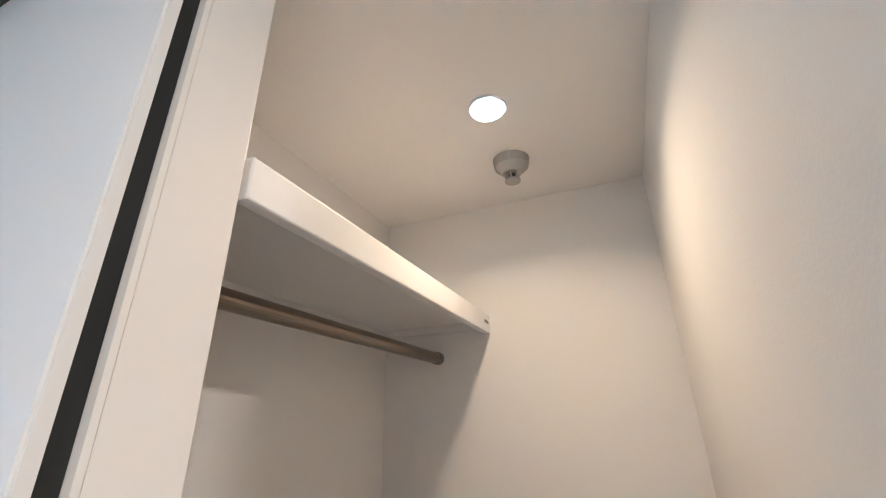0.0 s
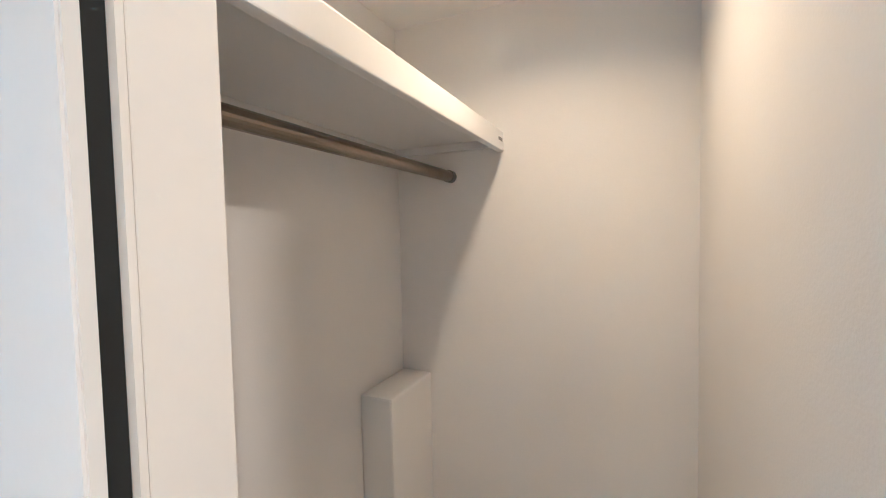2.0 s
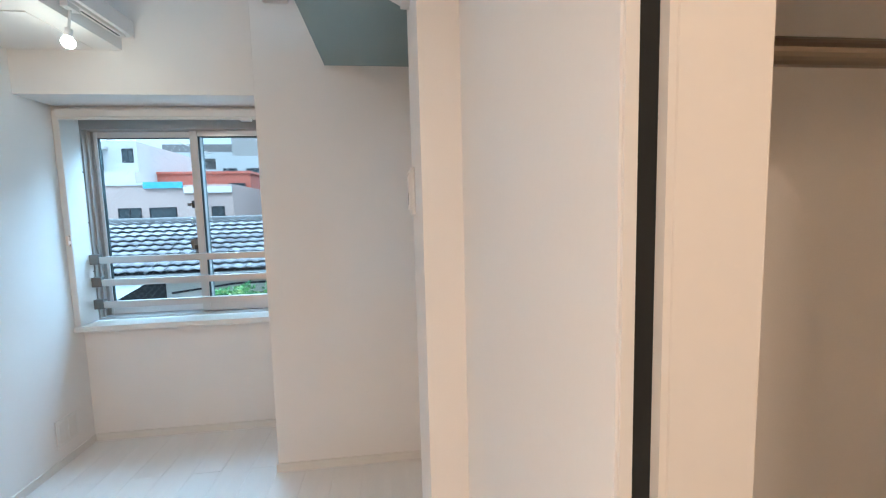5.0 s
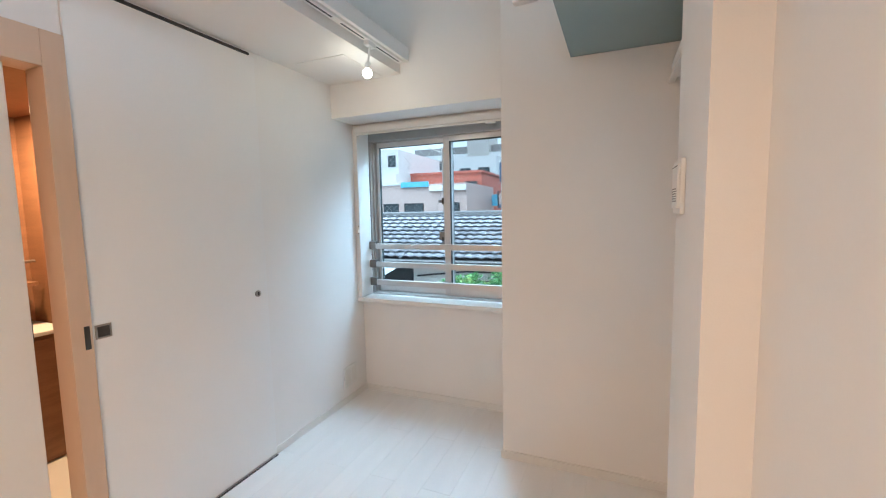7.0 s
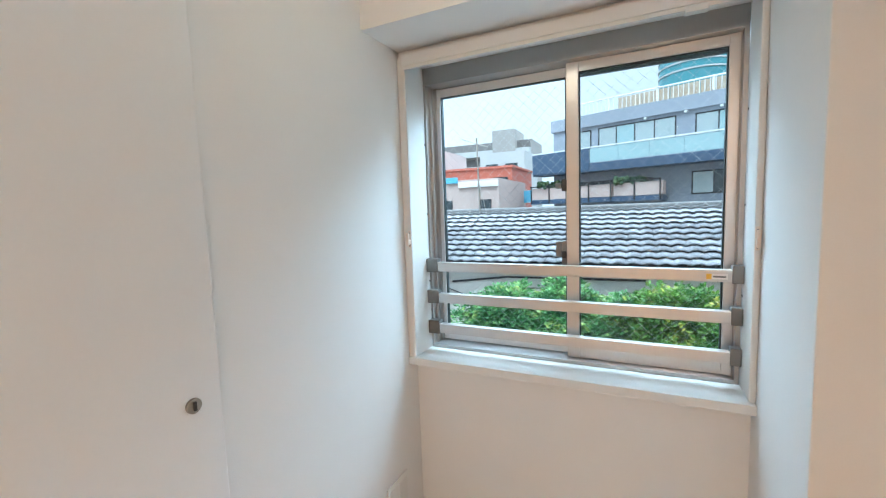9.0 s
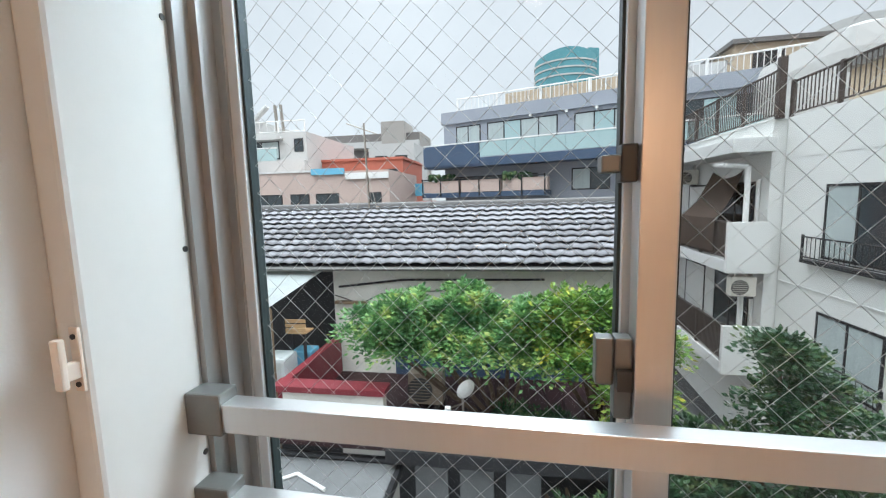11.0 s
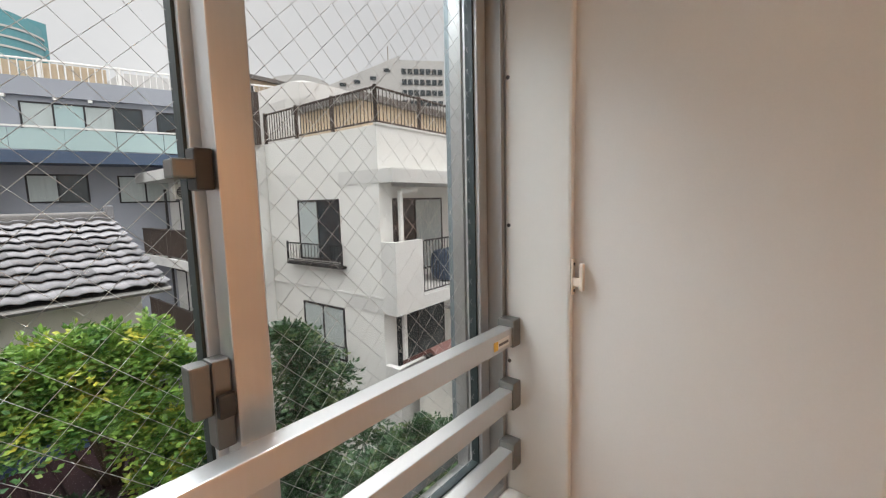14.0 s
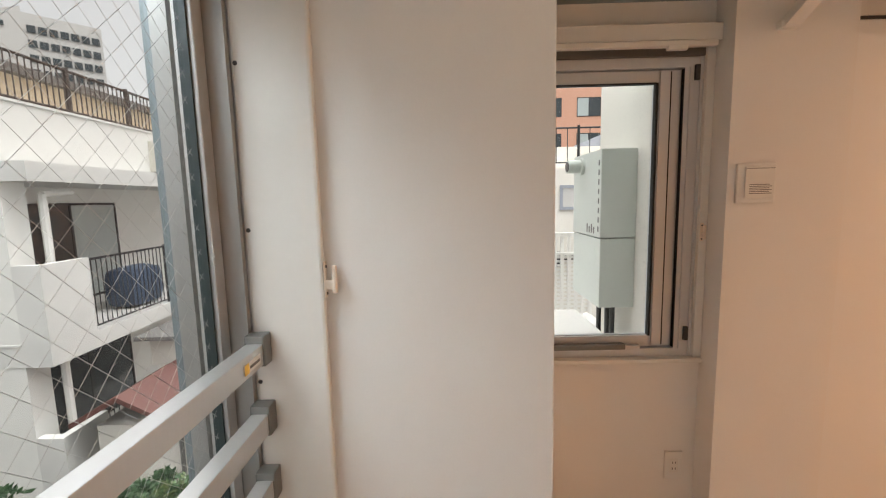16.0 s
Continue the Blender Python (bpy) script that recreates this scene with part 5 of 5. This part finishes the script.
for d in (0, 14):
    for u, z in ((-8, GZ), (9.5, GZ), (9.5, 38), (-8, 30.5)):
        bm.verts.new(FE.m @ Vector((u, d, z)))
bm.verts.ensure_lookup_table()
for f in ((0, 1, 2, 3), (4, 5, 6, 7), (0, 1, 5, 4), (1, 2, 6, 5), (2, 3, 7, 6), (3, 0, 4, 7)):
    bm.faces.new([bm.verts[i] for i in f])
bmesh.ops.recalc_face_normals(bm, faces=bm.faces[:])
part("flank", bm, FARW, et)
for k in range(4):
    for j in range(7):
        part("window", FE.box(10.0 + j * 1.55, 11.2 + j * 1.55, -0.2, 0.1, 33.6 - k * 2.6, 34.9 - k * 2.6), WINDOW, et)
for u, z in ((-5.5, 30.3), (-2.0, 31.0), (2.0, 32.0), (5.5, 34.0)):
    part("window", FE.box(u, u + 1.6, -0.2, 0.1, z, z + 0.8), WINDOW, et)
part("mast", R(FE.m @ Vector((7, 5, 36)), FE.m @ Vector((7, 5, 42)), 0.15), STEEL, et)
dm = thing("distant_arched_roof", (63, 92, GZ), "distant pale building with an arched roof", "building")
part("hall", FE.box(-26, -8, 2, 14, GZ, 29), FARW, dm)
bm = bmesh.new()
pts = [(math.cos(math.pi * i / 16) * 9, math.sin(math.pi * i / 16) * 4.4) for i in range(17)]
fr = [bm.verts.new(FE.m @ Vector((-16 + x, 2, 29 + z))) for x, z in pts]
bk_ = [bm.verts.new(FE.m @ Vector((-16 + x, 14, 29 + z))) for x, z in pts]
bm.faces.new(fr), bm.faces.new(bk_)
for i in range(16):
    bm.faces.new((fr[i], fr[i + 1], bk_[i + 1], bk_[i]))
bmesh.ops.recalc_face_normals(bm, faces=bm.faces[:])
part("arch", bm, FARW, dm)

# ---- balcony outside the casement window ----
SITE = Matrix()
struct("pavement_balcony", B(XW + 0.18, 4.9, -1.83, 0.3, -0.05, 0.1), CONC)
struct("wall_balcony", B(3.3, 4.26, -2.9, -1.69, -0.05, 5), PLASTER)
wh = thing("water_heater", (3.8, -1.56, 0.53), "pale grey-green wall-mounted gas water heater with pipe cover", "water heater")
X0, X1, Y0, Y1 = 3.50, 4.157, -1.689, -1.425
part("case", B(X0, X1, Y0, Y1, 1.066, 1.717, bevel=0.006), HEAT, wh)
part("pipe_cover", B(X0 + 0.004, X1 - 0.004, Y0, Y1 - 0.003, 0.533, 1.058, bevel=0.006), HEAT, wh)
fl = part("flue", R((3.92, -1.43, 1.62), (3.92, -1.30, 1.62), 0.055, 20), HEAT, wh)
part("flue_mouth", R((3.92, -1.302, 1.62), (3.92, -1.292, 1.62), 0.04, 20), DARK, fl)
part("flue_collar", R((3.92, -1.43, 1.62), (3.92, -1.40, 1.62), 0.07, 20), HEAT, wh)
for i in range(8):
    part("vent_slot", B(X0 + 0.03, X0 + 0.05, Y1 + 0.0003, Y1 + 0.002, 1.11 + i * 0.07, 1.15 + i * 0.07), DARK, wh)
for i in range(4):
    part("print_bar", B(X0 + 0.12 + i * 0.05, X0 + 0.145 + i * 0.05, Y1 + 0.0003, Y1 + 0.0015, 1.09, 1.14 + 0.02 * (i % 2)), INK, wh)
for x in (3.58, 3.68, 3.86):
    part("pipe", R((x, -1.56, 0.1), (x, -1.56, 0.54), 0.02, 12), DARK, wh)
lf = thing("lattice_fence", (4.8, -1, 0.1), "white slatted balcony screen", "fence")
for i in range(24):
    part("slat", B(4.78, 4.80, -1.82 + i * 0.075, -1.785 + i * 0.075, 0.12, 0.96), PLAST, lf)
part("top_rail", B(4.76, 4.82, -1.83, 0.0, 0.96, 1.0), PLAST, lf)
part("mid_rail", B(4.765, 4.815, -1.83, 0.0, 0.76, 0.79), PLAST, lf)
for i in range(14):
    part("cross_slat", B(4.81, 4.815, -1.83, 0.0, 0.14 + i * 0.045, 0.165 + i * 0.045), PLAST, lf)
sb = outdoor_unit("outdoor_unit", 2.95, -0.95, 0.1, 0.75, 0.5, 0.48, m=PLAST)
b2 = thing("white_neighbour_house", (10, -3, GZ), "white house with black roof-terrace railing", "house")
part("wall", B(9, 15, -6.5, 0.5, GZ, 1.95), PLASTER, b2)
part("upper_wall", B(10.2, 15, -6.5, -2.4, 1.95, 2.5), PLASTER, b2)
railing(b2, (9.1, 0.4), (9.1, -6.4), 1.98, 2.75, BLK, 0.22, 0.009, 0.9)
Face((9.0, 0, 0), 90).window(b2, 2.6, 3.3, 1.1, 1.6, 1, depth=-0.04, glass=FARW, frame_mat=GREYB)
railing(b2, (8.85, -2.55), (8.85, -3.4), 0.0, 0.2, BLK, 0.2, 0.02, 0.8)
part("roof_dome", B(10.4, 14, -6.2, -4.2, 2.5, 3.0, bevel=0.35), GREYB, b2)
ot_ = thing("orange_tiled_tower", (42, -15, GZ), "orange-brown tiled apartment tower", "tower")
part("wall", B(40, 52, -30, 6, GZ, 26), FARO, ot_)
FO = Face((40, 0, 0), 90)
for k in range(7):
    for j in range(7):
        FO.window(ot_, -2 + j * 3.6, 0.2 + j * 3.6, -1 + k * 3.2, 0.7 + k * 3.2, 2, mix=(CURT, WINDOW), depth=-0.05)
for j in range(4):
    part("pilaster", FO.box(1.0 + j * 7.2, 1.5 + j * 7.2, -0.4, 0, GZ, 26), FARO, ot_)

# ---- pieces: floor planks and roof tiles ----
fl_ = bpy.data.objects["floor"]
pm = {}
for nm, ln in (("long", 0.9), ("short", 0.45)):
    pm[nm] = mesh_of("plank", B(0.0006, 0.1494, 0.0006, ln - 0.0006, -0.004, 0.0, bevel=0.0008), FLOOR)
for i in range(14):
    y = -4.5 + (0.45 if i % 2 else 0)
    if i % 2:
        piece("plank", pm["short"], fl_, Matrix.Translation((0.0 + i * 0.15, -4.5, 0)))
    for k in range(5):
        if y + k * 0.9 < -0.05:
            nm = "long" if y + k * 0.9 + 0.9 <= 0.02 else "short"
            piece("plank", pm[nm], fl_, Matrix.Translation((i * 0.15, y + k * 0.9, 0)))

TW, TL = 0.30, 0.30
prof = [(x / 8, 0.017 * math.cos(2 * math.pi * (x / 8 - 0.2)) + (0.010 if x > 6 else 0)) for x in range(9)]
slope = math.atan2(1.14, 2.86)


def tile_geo(m, vs, fs):
    k = len(vs)
    for yy, dz in ((0, 0.066), (TL + 0.03, 0.0)):
        for x, z in prof:
            vs.append(tuple(m @ Vector((x * TW, yy, z + dz))))
    for x, z in prof:
        vs.append(tuple(m @ Vector((x * TW, 0.006, z + 0.066 - 0.024))))
    for i in range(8):
        fs.append((k + i, k + i + 1, k + 9 + i + 1, k + 9 + i))
        fs.append((k + 18 + i, k + 18 + i + 1, k + i + 1, k + i))


vs, fs = [], []
tile_geo(Matrix(), vs, fs)
tm = bpy.data.meshes.new("roof_tile")
tm.from_pydata(vs, [], fs)
tm.materials.append(TILE)
for p in tm.polygons:
    p.use_smooth = True
vs, fs, made = [], [], 0
for r in range(11):
    for c in range(43):
        x = 3.3 - TW - c * TW
        jig = Matrix.Rotation(random.uniform(-0.012, 0.012), 4, "Y") @ Matrix.Rotation(random.uniform(-0.012, 0.012), 4, "X")
        m = Matrix.Translation((x, 8.0 + r * TL * math.cos(slope) - 0.03, r * TL * math.sin(slope) + 0.03)) @ Matrix.Rotation(slope, 4, "X") @ jig
        if r < 7 and c < 42:
            piece("roof_tile", tm, hs, m)
        else:
            tile_geo(m, vs, fs)
me = bpy.data.meshes.new("upper_roof_tiles")
me.from_pydata(vs, [], fs)
me.materials.append(TILE)
ob = new("upper_roof_tiles", me)
ob.parent, ob.matrix_parent_inverse = hs, Matrix.Translation(hs["base"]).inverted()
ob["kind"] = "stuff"
